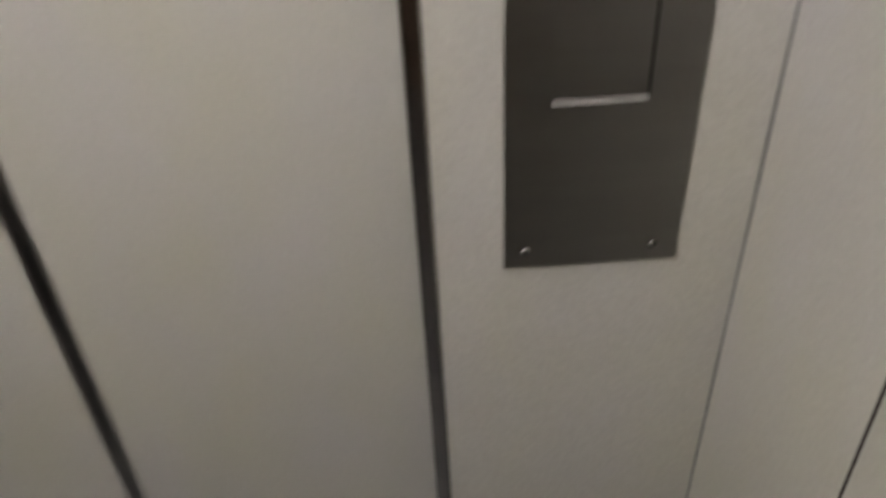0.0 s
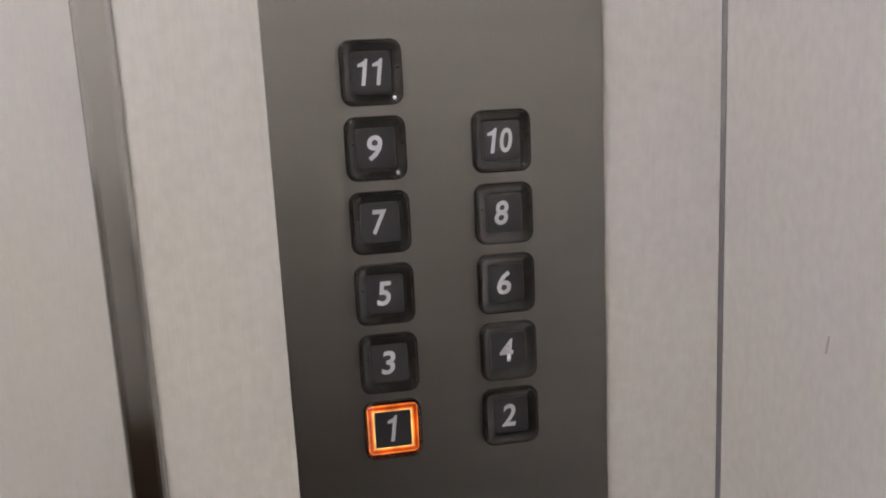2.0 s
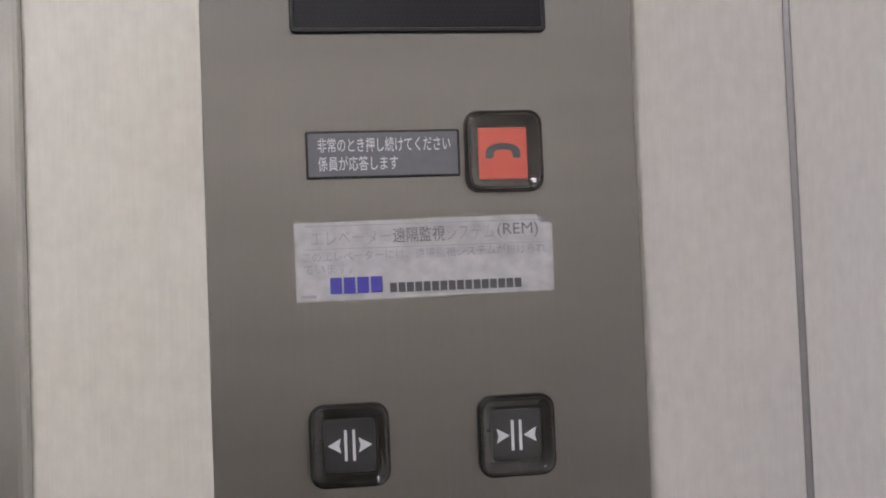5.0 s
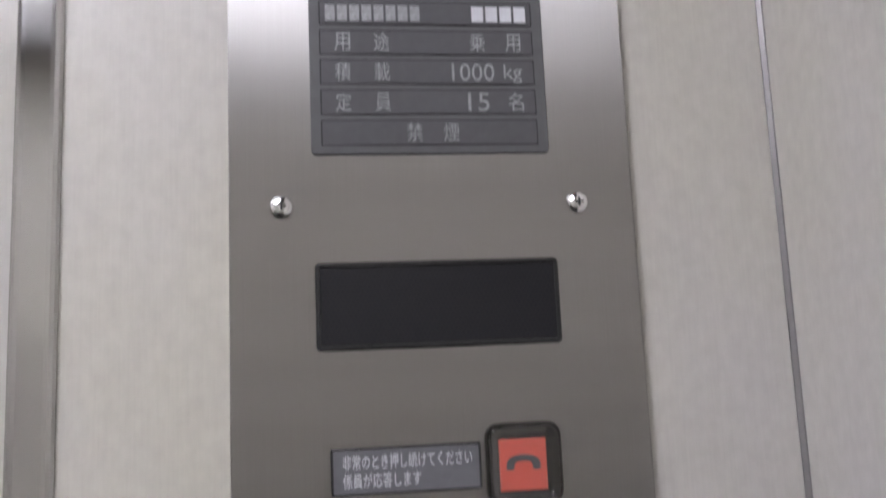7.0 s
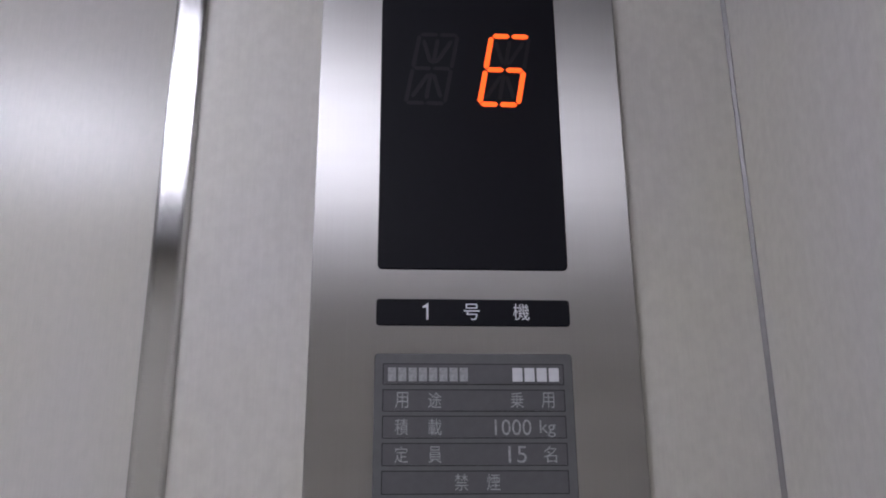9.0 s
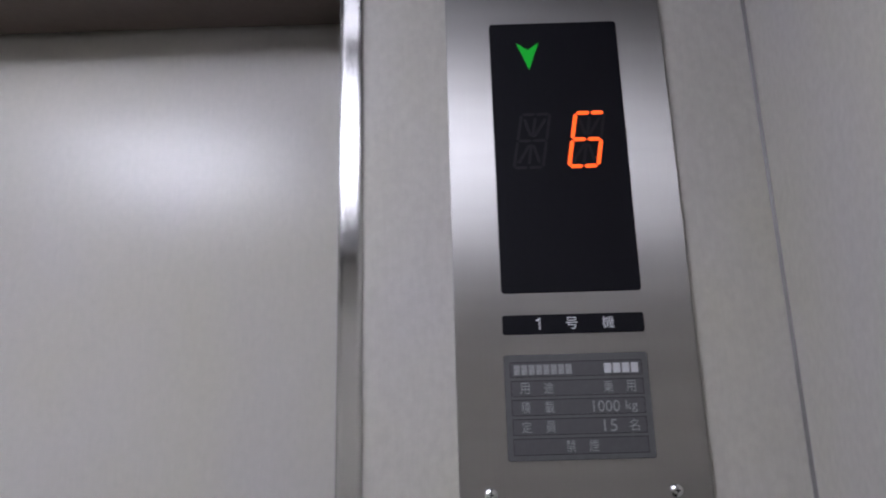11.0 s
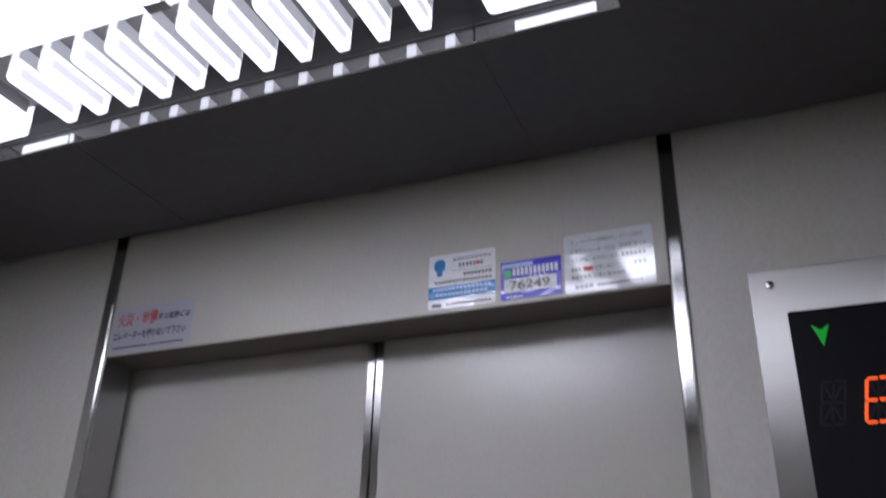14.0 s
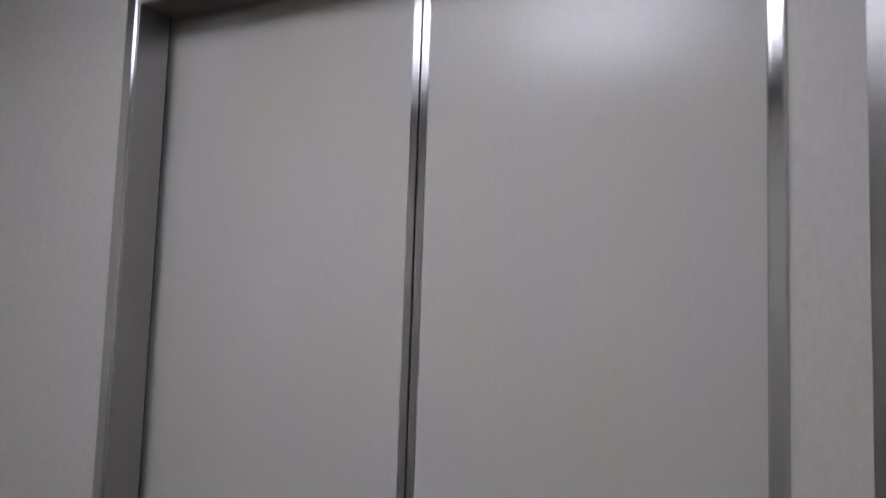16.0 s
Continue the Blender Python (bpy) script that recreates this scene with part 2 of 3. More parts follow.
_co, _ln = _nt.new("ShaderNodeTexCoord"), _nt.new("ShaderNodeVectorMath")
_ln.operation = "LENGTH"
_lk.new(_co.outputs["Object"], _ln.inputs[0])
_rg = _nt.new("ShaderNodeMapRange")
_rg.inputs["From Min"].default_value, _rg.inputs["From Max"].default_value = 2.3220, 2.3372
_rg.inputs["To Min"].default_value, _rg.inputs["To Max"].default_value = LAMP_MAIN, LAMP_MAIN * 0.20
_lk.new(_ln.outputs["Value"], _rg.inputs["Value"])
_lk.new(_rg.outputs["Result"], _nt["Principled BSDF"].inputs["Emission Strength"])
LSIDE = glow("small_diffuser_white", (0.975, 0.975, 1.055), LAMP_SIDE)
LEDGE = glow("diffuser_side", (0.975, 0.975, 1.055), LAMP_EDGE)
LRIM = glow("acrylic_rim_white", (0.97, 0.96, 1.0), LAMP_RIM, rough=0.1)
LINSET = glow("acrylic_inset", (0.95, 0.93, 0.97), LAMP_INSET, (0.4, 0.4, 0.42), 0.2)
LEND = glow("acrylic_end", (0.95, 0.94, 1.0), LAMP_END, (0.5, 0.5, 0.51), 0.15)
LTOP = glow("acrylic_upper_edge", (0.95, 0.94, 1.0), LAMP_TOP, (0.3, 0.3, 0.31), 0.15)


# ---- building helpers ----
def mesh_of(name, bm, material, smooth=False):
    bmesh.ops.recalc_face_normals(bm, faces=bm.faces)
    me = bpy.data.meshes.new(name)
    bm.to_mesh(me)
    bm.free()
    me.materials.append(material)
    if smooth:
        for p in me.polygons:
            p.use_smooth = True
    return me


def thing(name, base, label, category, group="", kind=""):
    e = new(name)
    e.location = base
    e.matrix_world = Matrix.Translation(base)
    e.empty_display_size = 0.05
    return tagged(e, label, category, group, kind)


WORLD = {}


def part(name, bm, material, parent, label="", at=(0, 0, 0), smooth=False):
    """One mesh object under a thing or a part; at: its place in the world."""
    me = bm if isinstance(bm, bpy.types.Mesh) else mesh_of(name, bm, material, smooth)
    ob = new(name, me)
    base = WORLD.get(parent.name, tuple(parent.location))
    ob.parent = parent
    ob.location = Vector(at) - Vector(base)
    WORLD[ob.name] = tuple(at)
    return tagged(ob, label)


def single(name, bm, material, label, category, group="", kind="", smooth=False):
    return tagged(new(name, mesh_of(name, bm, material, smooth)), label, category, group, kind)


def box(bm, x0, x1, y0, y1, z0, z1, bevel=0.0):
    r = bmesh.ops.create_cube(bm, size=1.0)
    bmesh.ops.scale(bm, vec=(x1 - x0, y1 - y0, z1 - z0), verts=r["verts"])
    bmesh.ops.translate(bm, vec=((x0 + x1) / 2, (y0 + y1) / 2, (z0 + z1) / 2), verts=r["verts"])
    if bevel:
        edges = list({e for v in r["verts"] for e in v.link_edges})
        bmesh.ops.bevel(bm, geom=edges, offset=bevel, segments=2, profile=0.5, affect="EDGES")
    return bm


def boxed(*args, bevel=0.0):
    return box(bmesh.new(), *args, bevel=bevel)


def rounded(w, h, r, n=5):
    r = max(min(r, w / 2 - 1e-5, h / 2 - 1e-5), 1e-5)
    out = []
    for cx, cy, a0 in ((w / 2 - r, h / 2 - r, 0), (-w / 2 + r, h / 2 - r, 90), (-w / 2 + r, -h / 2 + r, 180), (w / 2 - r, -h / 2 + r, 270)):
        for i in range(n + 1):
            a = radians(a0 + 90 * i / n)
            out.append((cx + r * math.cos(a), cy + r * math.sin(a)))
    return out


def slab(bm, cx, cz, w, h, r, profile, axis="y", n=5, close=True):
    """Rounded rectangle built up in rings: profile holds (inset, depth), back to front. axis y: stands on a wall; z: lies flat (cz is then its y)."""
    rings = []
    for inset, d in profile:
        pts = rounded(w - 2 * inset, h - 2 * inset, r - inset * 0.8, n)
        rings.append([bm.verts.new((cx + a, d, cz + b) if axis == "y" else (cx + a, cz + b, d)) for a, b in pts])
    for lo, hi in zip(rings, rings[1:]):
        for i in range(len(lo)):
            j = (i + 1) % len(lo)
            bm.faces.new((lo[i], lo[j], hi[j], hi[i]))
    if close:
        bm.faces.new(rings[0])
        bm.faces.new(rings[-1])
    return bm


def prism(bm, pts, y0, y1):
    """Polygon of (x, z) points on a wall, from depth y0 to y1."""
    a = [bm.verts.new((x, y0, z)) for x, z in pts]
    b = [bm.verts.new((x, y1, z)) for x, z in pts]
    bm.faces.new(a)
    bm.faces.new(b)
    for i in range(len(pts)):
        j = (i + 1) % len(pts)
        bm.faces.new((a[i], a[j], b[j], b[i]))
    return bm


def upright(bm, pts, z0, z1):
    """Polygon of (x, y) points in plan, from height z0 to z1."""
    a = [bm.verts.new((x, y, z0)) for x, y in pts]
    b = [bm.verts.new((x, y, z1)) for x, y in pts]
    bm.faces.new(a)
    bm.faces.new(b)
    for i in range(len(pts)):
        j = (i + 1) % len(pts)
        bm.faces.new((a[i], a[j], b[j], b[i]))
    return bm


def lettering(body, x0, x1, z0, z1, y, material, parent, weight=0.0, shear=0.0, turn=0.0, label=""):
    """Words in the built-in font, fitted into a box on a wall that faces -y."""
    cu = bpy.data.curves.new("words", "FONT")
    cu.body, cu.shear, cu.offset, cu.resolution_u = body, shear, weight, 3
    cu.extrude = 0.0
    tmp = new("words", cu)
    me = bpy.data.meshes.new_from_object(tmp.evaluated_get(bpy.context.evaluated_depsgraph_get()))
    bpy.data.objects.remove(tmp)
    bpy.data.curves.remove(cu)
    n = len(me.vertices)
    co = np.empty(n * 3)
    me.vertices.foreach_get("co", co)
    co = co.reshape(-1, 3)
    lo, hi = co.min(0), co.max(0)
    u, v = (co[:, 0] - lo[0]) / max(hi[0] - lo[0], 1e-6), (co[:, 1] - lo[1]) / max(hi[1] - lo[1], 1e-6)
    x, z = (u - 0.5) * (x1 - x0), (v - 0.5) * (z1 - z0)
    c, s = math.cos(radians(turn)), math.sin(radians(turn))
    me.vertices.foreach_set("co", np.stack([x * c - z * s, np.zeros(n), x * s + z * c], 1).astype(np.float32).ravel())
    me.materials.clear()
    me.materials.append(material)
    me.update()
    return part("lettering", me, material, parent, label, at=((x0 + x1) / 2, y, (z0 + z1) / 2))


def one(x0, x1, z0, z1, y, material, parent, lean=0.0, heavy=0.42):
    """The figure 1: an upright stem with a flag."""
    w, h = x1 - x0, z1 - z0
    pts = [(1 - heavy, 0), (1, 0), (1, 1), (1 - heavy * 0.7, 1), (1 - heavy * 0.85, 0.93), (0.12, 0.83), (0.0, 0.82), (0.0, 0.70), (1 - heavy, 0.72)]
    pts = [((u - 0.5) * w + (v - 0.5) * lean * h, (v - 0.5) * h) for u, v in pts]
    return part("lettering", prism(bmesh.new(), pts, 0.00005, -0.00005), material, parent, at=((x0 + x1) / 2, y, (z0 + z1) / 2))


def bars(parent, spans, z0, z1, y, material, name="printed_bar"):
    """Plain bars in place of writing, each a part."""
    for x0, x1 in spans:
        part(name, boxed((x0 - x1) / 2, (x1 - x0) / 2, -0.00015, 0.00015, (z0 - z1) / 2, (z1 - z0) / 2), material, parent, at=((x0 + x1) / 2, y, (z0 + z1) / 2))


def even(x0, x1, n, fill=0.72):
    step = (x1 - x0) / n
    return [(x0 + i * step, x0 + (i + fill) * step) for i in range(n)]


# ---- the car: floor, walls, ceiling ----
WF = 0.004            # face of the front wall
XR, XL, YB = 0.8070, -0.810, -1.50
HB = 0.079            # depth of the lintel and the jambs
DOORY = 0.091
TOP = 2.42

single("floor", boxed(XL - 0.03, XR + 0.03, YB - 0.03, 0.16, -0.03, 0.0), FLOORM, "dark speckled vinyl floor of a lift car", "floor", kind="structure")
single("roof", boxed(XL - 0.03, XR + 0.03, YB - 0.03, 0.16, TOP, TOP + 0.02), SHAFT, "dark metal roof above the hung ceiling", "roof", kind="structure")
single("shaft_wall", boxed(-0.86, 0.86, 0.15, 0.16, 0.0, TOP), SHAFT, "dark landing side behind the lift doors", "wall", kind="structure")

wall = thing("wall_north", (0, WF, 0), "cream coated steel front wall with door opening", "wall", kind="structure")
part("wall_panel", boxed(0.474, XR - 0.0021, WF, 0.03, 0, TOP, bevel=0.0004), WALL, wall)
part("wall_panel", boxed(XL + 0.0021, -0.474, WF, 0.03, 0, TOP, bevel=0.0004), WALL, wall)
part("header_panel", boxed(-0.4515, 0.4540, WF, HB, 2.10, TOP, bevel=0.0012), DOOR, wall, "cream lintel panel above the doors")
# thin dark sheet: shade under the lintel is put into its brown
part("soffit", boxed(-0.4510, 0.4535, WF + 0.002, HB, 2.0990, 2.1000), SOFFIT, wall, "underside sheet of the lintel, its shade put into the colour")
for sign, edge in ((1, XR), (-1, -XL)):
    pts = [(sign * x, y) for x, y in ((edge - 0.0021, WF + 0.0006), (edge - 0.0019, WF - 0.0002), (edge - 0.0004, WF - 0.0018), (edge + 0.002, WF - 0.0021), (edge + 0.002, 0.02), (edge - 0.0021, 0.02))]
    part("corner_strip", upright(bmesh.new(), pts, 0, TOP), CORNER, wall, "narrow slanted steel strip in the corner")


def side_wall(name, x, sign):
    w = thing(name, (x, -0.75, 0), "cream coated steel side wall of upright sheets", "wall", kind="structure")
    cuts = [WF - 0.0019, -0.2743, -0.2803, -0.890, -0.896, YB - 0.01]
    for y1, y0 in zip(cuts[0::2], cuts[1::2]):
        part("wall_panel", boxed(min(x, x + sign * 0.02), max(x, x + sign * 0.02), y0, y1, 0, TOP, bevel=0.0008), WALL, w)
    for yj in (-0.2773, -0.893):
        part("joint_filler", boxed(min(x + sign * 0.0012, x + sign * 0.02), max(x + sign * 0.0012, x + sign * 0.02), yj - 0.0029, yj + 0.0029, 0, TOP), GROOVE, w, "dark brown joint between wall sheets")
    # added out of view to darken what the operating panel reflects
    part("unseen_dark_panel", boxed(min(x, x - sign * 0.003), max(x, x - sign * 0.003), YB, -0.42, 0, 1.12), UNSEENDARK, w, "unseen dark brown lower panel that deepens reflections")
    return w


side_wall("wall_east", XR, 1)
side_wall("wall_west", XL, -1)
# Unseen rear: paler top and dimmer middle put reflected light into the colour.
rear = thing("wall_south", (0, YB, 0), "unseen rear wall of the lift car, toned for reflections", "wall", kind="structure")
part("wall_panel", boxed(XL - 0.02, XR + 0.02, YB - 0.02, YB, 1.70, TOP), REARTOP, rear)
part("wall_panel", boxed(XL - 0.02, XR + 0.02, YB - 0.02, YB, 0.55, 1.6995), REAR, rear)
# unseen dark foot of the wall, raised to deepen low reflections
part("unseen_dark_panel", boxed(XL - 0.02, XR + 0.02, YB - 0.02, YB, 0, 0.5495), UNSEENDARK, rear, "unseen dark brown lower panel that deepens reflections")


def jamb(sign, edge):
    """Strip with softly rounded edges that folds back into the opening; edge: where the opening begins."""
    e = edge
    pts = [(0.4745, 0.006), (0.4745, 0.0030), (0.4735, 0.0012), (0.4718, 0.0003), (0.4700, 0.0), (e + 0.0050, 0.0), (e + 0.0030, 0.0004), (e + 0.0014, 0.0013), (e + 0.0004, 0.0028), (e, 0.0045), (e, 0.068), (e + 0.002, 0.068), (e + 0.002, 0.006)]
    t = thing("trim", (sign * 0.463, 0.0, 0), "stainless steel door jamb trim, full height", "trim", group="door jambs", kind="structure")
    part("jamb_face", upright(bmesh.new(), [(sign * x, y) for x, y in pts], 0.0, TOP), TRIM, t, "shiny upright steel strip")
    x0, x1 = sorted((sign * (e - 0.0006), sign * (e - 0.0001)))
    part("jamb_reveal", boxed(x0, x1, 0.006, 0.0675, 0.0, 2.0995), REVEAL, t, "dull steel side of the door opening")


jamb(1, 0.4543)
jamb(-1, 0.4518)

door = thing("door_1", (0, DOORY, 0), "closed cream centre-opening lift doors", "door", kind="structure")
for sgn in (1, -1):
    x0, x1 = sorted((sgn * 0.0015, sgn * 0.475))
    leaf = part("door_leaf", boxed(x0, x1, DOORY, DOORY + 0.03, 0.004, 2.14, bevel=0.001), DOOR, door)
    x0, x1 = sorted((sgn * 0.0014, sgn * 0.0130))
    part("edge_strip", boxed(x0, x1, DOORY - 0.0012, DOORY + 0.01, 0.004, 2.14, bevel=0.0006), EDGE, leaf, "shiny steel meeting edge")

# hung ceiling sheets round the light fixture, in one mesh
CZ = 2.303
FX, FY0, FY1 = 0.4665, -0.2865, -1.2135
bm = bmesh.new()
for y0, y1 in ((FY0, -0.022), (-1.478, FY1)):
    box(bm, -0.2980, 0.2980, y0, y1, CZ, CZ + 0.006, bevel=0.0005)
for sgn, far in ((-1, 0.786), (1, XR - 0.022)):
    pts = ((far, -0.022), (0.2986, -0.022), (0.2986, FY0), (FX, FY0), (FX, FY1), (0.2986, FY1), (0.2986, -1.478), (far, -1.478))
    upright(bm, [(sgn * x, y) for x, y in pts], CZ, CZ + 0.006)
single("ceiling", bm, CEIL, "charcoal hung ceiling of plain sheets with fine joints", "ceiling", kind="structure")

# ---- ceiling light ----
light = thing("ceiling_light", (0, -0.75, 2.30), "recessed ceiling light with white diffusers and acrylic blocks", "ceiling light")
LZ, PZ, REC = 2.300, 2.351, 0.022
part("top_plate", boxed(-0.47, 0.47, -1.217, -0.283, PZ, PZ + 0.004), PLATE, light, "dark satin plate")
for x0, x1 in ((-0.461, -0.2997), (-0.2993, 0.2993), (0.2997, 0.461)):
    part("liner_sheet", boxed(x0, x1, -1.178, -0.324, PZ - 0.0008, PZ - 0.0001), LINER, light, "matt grey sheet behind the diffusers")
for y0, y1 in ((-0.2900, -0.2868), (-1.2132, -1.2100)):
    for x0, x1 in ((-0.4662, -0.3008), (-0.2995, 0.2995), (0.3008, 0.4662)):
        part("chrome_lip", boxed(x0, x1, y0, y1, LZ, PZ, bevel=0.0012), CHROME, light, "mirror-finish metal lip")
for sgn in (1, -1):
    x0, x1 = sorted((sgn * 0.463, sgn * 0.4662))
    part("chrome_lip", boxed(x0, x1, -1.2098, -0.2902, LZ, PZ, bevel=0.0006), LIPSTEEL, light, "satin metal side lip")


for x0, x1 in ((-0.4630, -0.3008), (-0.2995, 0.2995), (0.3008, 0.4630)):
    part("lip_bead", boxed(x0, x1, -0.2907, -0.2899, 2.3255, 2.3265), CHROME, light, "thin bead along the lip")


def diffuser(w, l, r, lit=LSIDE):
    face = mesh_of("diffuser_face", slab(bmesh.new(), 0, 0, w, l, r, [(0.0002, LZ + REC + 0.0016), (0.0004, LZ + REC + 0.0008), (0.0012, LZ + REC)], axis="z"), lit)
    side = mesh_of("diffuser_side", slab(bmesh.new(), 0, 0, w, l, r, [(0, LZ + 0.026), (0, LZ + 0.0012), (0.0003, LZ), (0.0012, LZ), (0.0015, LZ + 0.0012), (0.0015, LZ + 0.023)], axis="z", close=False), LEDGE)
    tray = mesh_of("tray", slab(bmesh.new(), 0, 0, w - 0.012, l - 0.012, r, [(0, PZ - 0.0010), (0, LZ + REC + 0.0030)], axis="z"), LINER)
    return face, side, tray


def place_diffuser(name, meshes, at, label):
    d = part(name, meshes[0], LSIDE, light, label, at=at)
    part("diffuser_side", meshes[1], LEDGE, d, at=at)
    part("tray", meshes[2], LINER, d, "grey metal tray above the diffuser", at=at)
    return d


place_diffuser("main_diffuser", diffuser(0.58, 0.57, 0.012, LMAIN), (0, -0.75, 0), "large white lit diffuser")
for y in (-0.4655, -1.0345):
    s = 1 if y > -0.75 else -1
    part("clip", boxed(-0.015, 0.015, -0.007, 0.007, -0.003, 0.006, bevel=0.001), CLIP, light, "small grey retaining clip", at=(0.002, y - s * 0.004, LZ - 0.0005))
flange = mesh_of("outer_flange", boxed(-0.048, 0.048, -0.0012, 0.0012, -0.0125, 0.0135, bevel=0.0006), LEDGE)
small, long_ = diffuser(0.108, 0.105, 0.008), diffuser(0.108, 0.38, 0.008)
for sgn in (1, -1):
    for y in (-0.3775, -1.1225):
        d = place_diffuser("corner_diffuser", small, (sgn * 0.3860, y, 0), "square white lit diffuser")
        out = 1 if y > -0.75 else -1
        part("outer_flange", flange, LEDGE, d, "upright lit edge beside the lip", at=(sgn * 0.3860, y + out * 0.0508, LZ + 0.033))
    place_diffuser("side_diffuser", long_, (sgn * 0.3860, -0.75, 0), "long white lit diffuser")

# edge-lit acrylic plates, hung in a row in front of and behind the main diffuser
PT, PL, PH = 0.0125, 0.106, 0.0305


def lying(bm):
    """Turns a slab made on a wall so that it faces along x."""
    bmesh.ops.rotate(bm, verts=bm.verts, cent=(0, 0, 0), matrix=Matrix.Rotation(radians(90), 3, "Z"))
    return bm


bm = slab(bmesh.new(), 0, 0, PL, PH, 0.0065, [(0.0082, PT / 2 - 0.0006), (0.0076, PT / 2), (0.0008, PT / 2), (0.0, PT / 2 - 0.0009), (0.0, -PT / 2 + 0.0009), (0.0008, -PT / 2), (0.0076, -PT / 2), (0.0082, -PT / 2 + 0.0006)], close=False)
rim = mesh_of("acrylic_plate", lying(bm), LRIM)
inset = mesh_of("inset", lying(slab(bmesh.new(), 0, 0, PL - 0.0162, PH - 0.0162, 0.002, [(0.0, -PT / 2 + 0.0007), (0.0, PT / 2 - 0.0007)])), LINSET)
upper = mesh_of("upper_edge", boxed(-PT / 2 + 0.0003, PT / 2 - 0.0003, -PL / 2 + 0.0005, PL / 2 - 0.0005, PH / 2 + 0.0003, PZ - LZ - PH / 2 - 0.0012, bevel=0.0008), LTOP)
end = mesh_of("end_edge", boxed(-PT / 2 + 0.0002, PT / 2 - 0.0002, -0.0002, 0.0002, PH / 2 - 0.0062, PZ - LZ - PH / 2 - 0.0012, bevel=0.0005), LEND)
for row_y in (-0.3775, -1.1225):
    for i in range(11):
        at = (-0.2575 + 0.0514 * i, row_y, LZ + PH / 2)
        b = part("acrylic_plate", rim, LRIM, light, "edge-lit acrylic plate with white rim", at=at)
        part("inset", inset, LINSET, b, "pale grey face", at=at)
        part("upper_edge", upper, LTOP, b, "dim translucent upper edge", at=at)
        for dy in (-PL / 2 + 0.0001, PL / 2 - 0.0001):
            part("end_edge", end, LEND, b, "bright end of the upper edge", at=(at[0], row_y + dy, at[2]))

# ---- car operating panel ----
PX0, PX1, PZ0, PZ1 = 0.546, 0.7315, 0.602, 2.0985
cop = thing("operating_panel", (0.639, 0.002, 0.602), "tall brushed stainless steel lift operating panel", "control panel")
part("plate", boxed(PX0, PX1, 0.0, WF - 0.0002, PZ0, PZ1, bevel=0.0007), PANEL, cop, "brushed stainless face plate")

# display window
dcx, dcz, dw, dh = 0.638, 1.9230, 0.1095, 0.2405
display = part("display", slab(bmesh.new(), 0, 0, dw, dh, 0.003, [(0, 0.0), (0, -0.0004), (0.0006, -0.0008)]), BLACK, cop, "black display window", at=(dcx, 0, dcz))
DY = -0.0010


def stroke(a, b, wdt):
    (x0, z0), (x1, z1) = a, b
    dx, dz = x1 - x0, z1 - z0
    ln = math.hypot(dx, dz)
    ux, uz = dx / ln, dz / ln
    h = wdt / 2
    ins = h * 1.05
    p, q = (x0 + ux * ins * 0.35, z0 + uz * ins * 0.35), (x1 - ux * ins * 0.35, z1 - uz * ins * 0.35)
    nx, nz = -uz * h, ux * h
    return [p, (p[0] + ux * h + nx, p[1] + uz * h + nz), (q[0] - ux * h + nx, q[1] - uz * h + nz), q, (q[0] - ux * h - nx, q[1] - uz * h - nz), (p[0] + ux * h - nx, p[1] + uz * h - nz)]


SEGMENTS = {
    "a1": ((0, 1), (.5, 1)), "a2": ((.5, 1), (1, 1)), "f": ((0, .5), (0, 1)), "b": ((1, .5), (1, 1)),
    "g1": ((0, .5), (.5, .5)), "g2": ((.5, .5), (1, .5)), "e": ((0, 0), (0, .5)), "c": ((1, 0), (1, .5)),
    "d1": ((0, 0), (.5, 0)), "d2": ((.5, 0), (1, 0)), "h": ((.12, .93), (.44, .57)), "k": ((.88, .93), (.56, .57)),
    "m": ((.12, .07), (.44, .43)), "n": ((.88, .07), (.56, .43)), "i": ((.5, .55), (.5, .95)), "l": ((.5, .05), (.5, .45)),
}


def digit(x, z, lit):
    w, h, lean, th = 0.0238, 0.0478, 0.0086, 0.0031
    for key, (a, b) in SEGMENTS.items():
        pa, pb = [((u * w + v * lean), v * h) for u, v in (a, b)]
        on = key in lit
        part("lit_segment" if on else "unlit_segment", prism(bmesh.new(), stroke(pa, pb, th if on else th * 0.8), 0.0001, -0.0002 if on else 0.0), SEGON if on else SEGOFF, display, at=(x, DY, z))


digit(0.6437, 1.9085, {"a1", "a2", "f", "e", "g1", "g2", "c", "d1", "d2"})
digit(0.5985, 1.9085, set())
part("down_arrow", prism(bmesh.new(), [(-0.0095, 0.0130), (0.0, 0.0060), (0.0095, 0.0130), (0.0003, -0.0130)], 0.0001, -0.0002), ARROW, display, "green lit down arrow", at=(0.6155, DY, 2.0110))

# car number strip
strip = part("number_strip", slab(bmesh.new(), 0, 0, 0.1095, 0.0152, 0.0020, [(0, 0.0), (0, -0.0007), (0.0004, -0.0010)]), BLACK, cop, "black strip with white characters", at=(0.6377, 0, 1.7775))
one(0.6090, 0.6122, 1.7732, 1.7828, -0.0012, WHITE, strip, 0.0, 0.36)
lettering("号", 0.6320, 0.6412, 1.7732, 1.7826, -0.0012, WHITE, strip)
lettering("機", 0.6600, 0.6694, 1.7732, 1.7828, -0.0012, WHITE, strip)

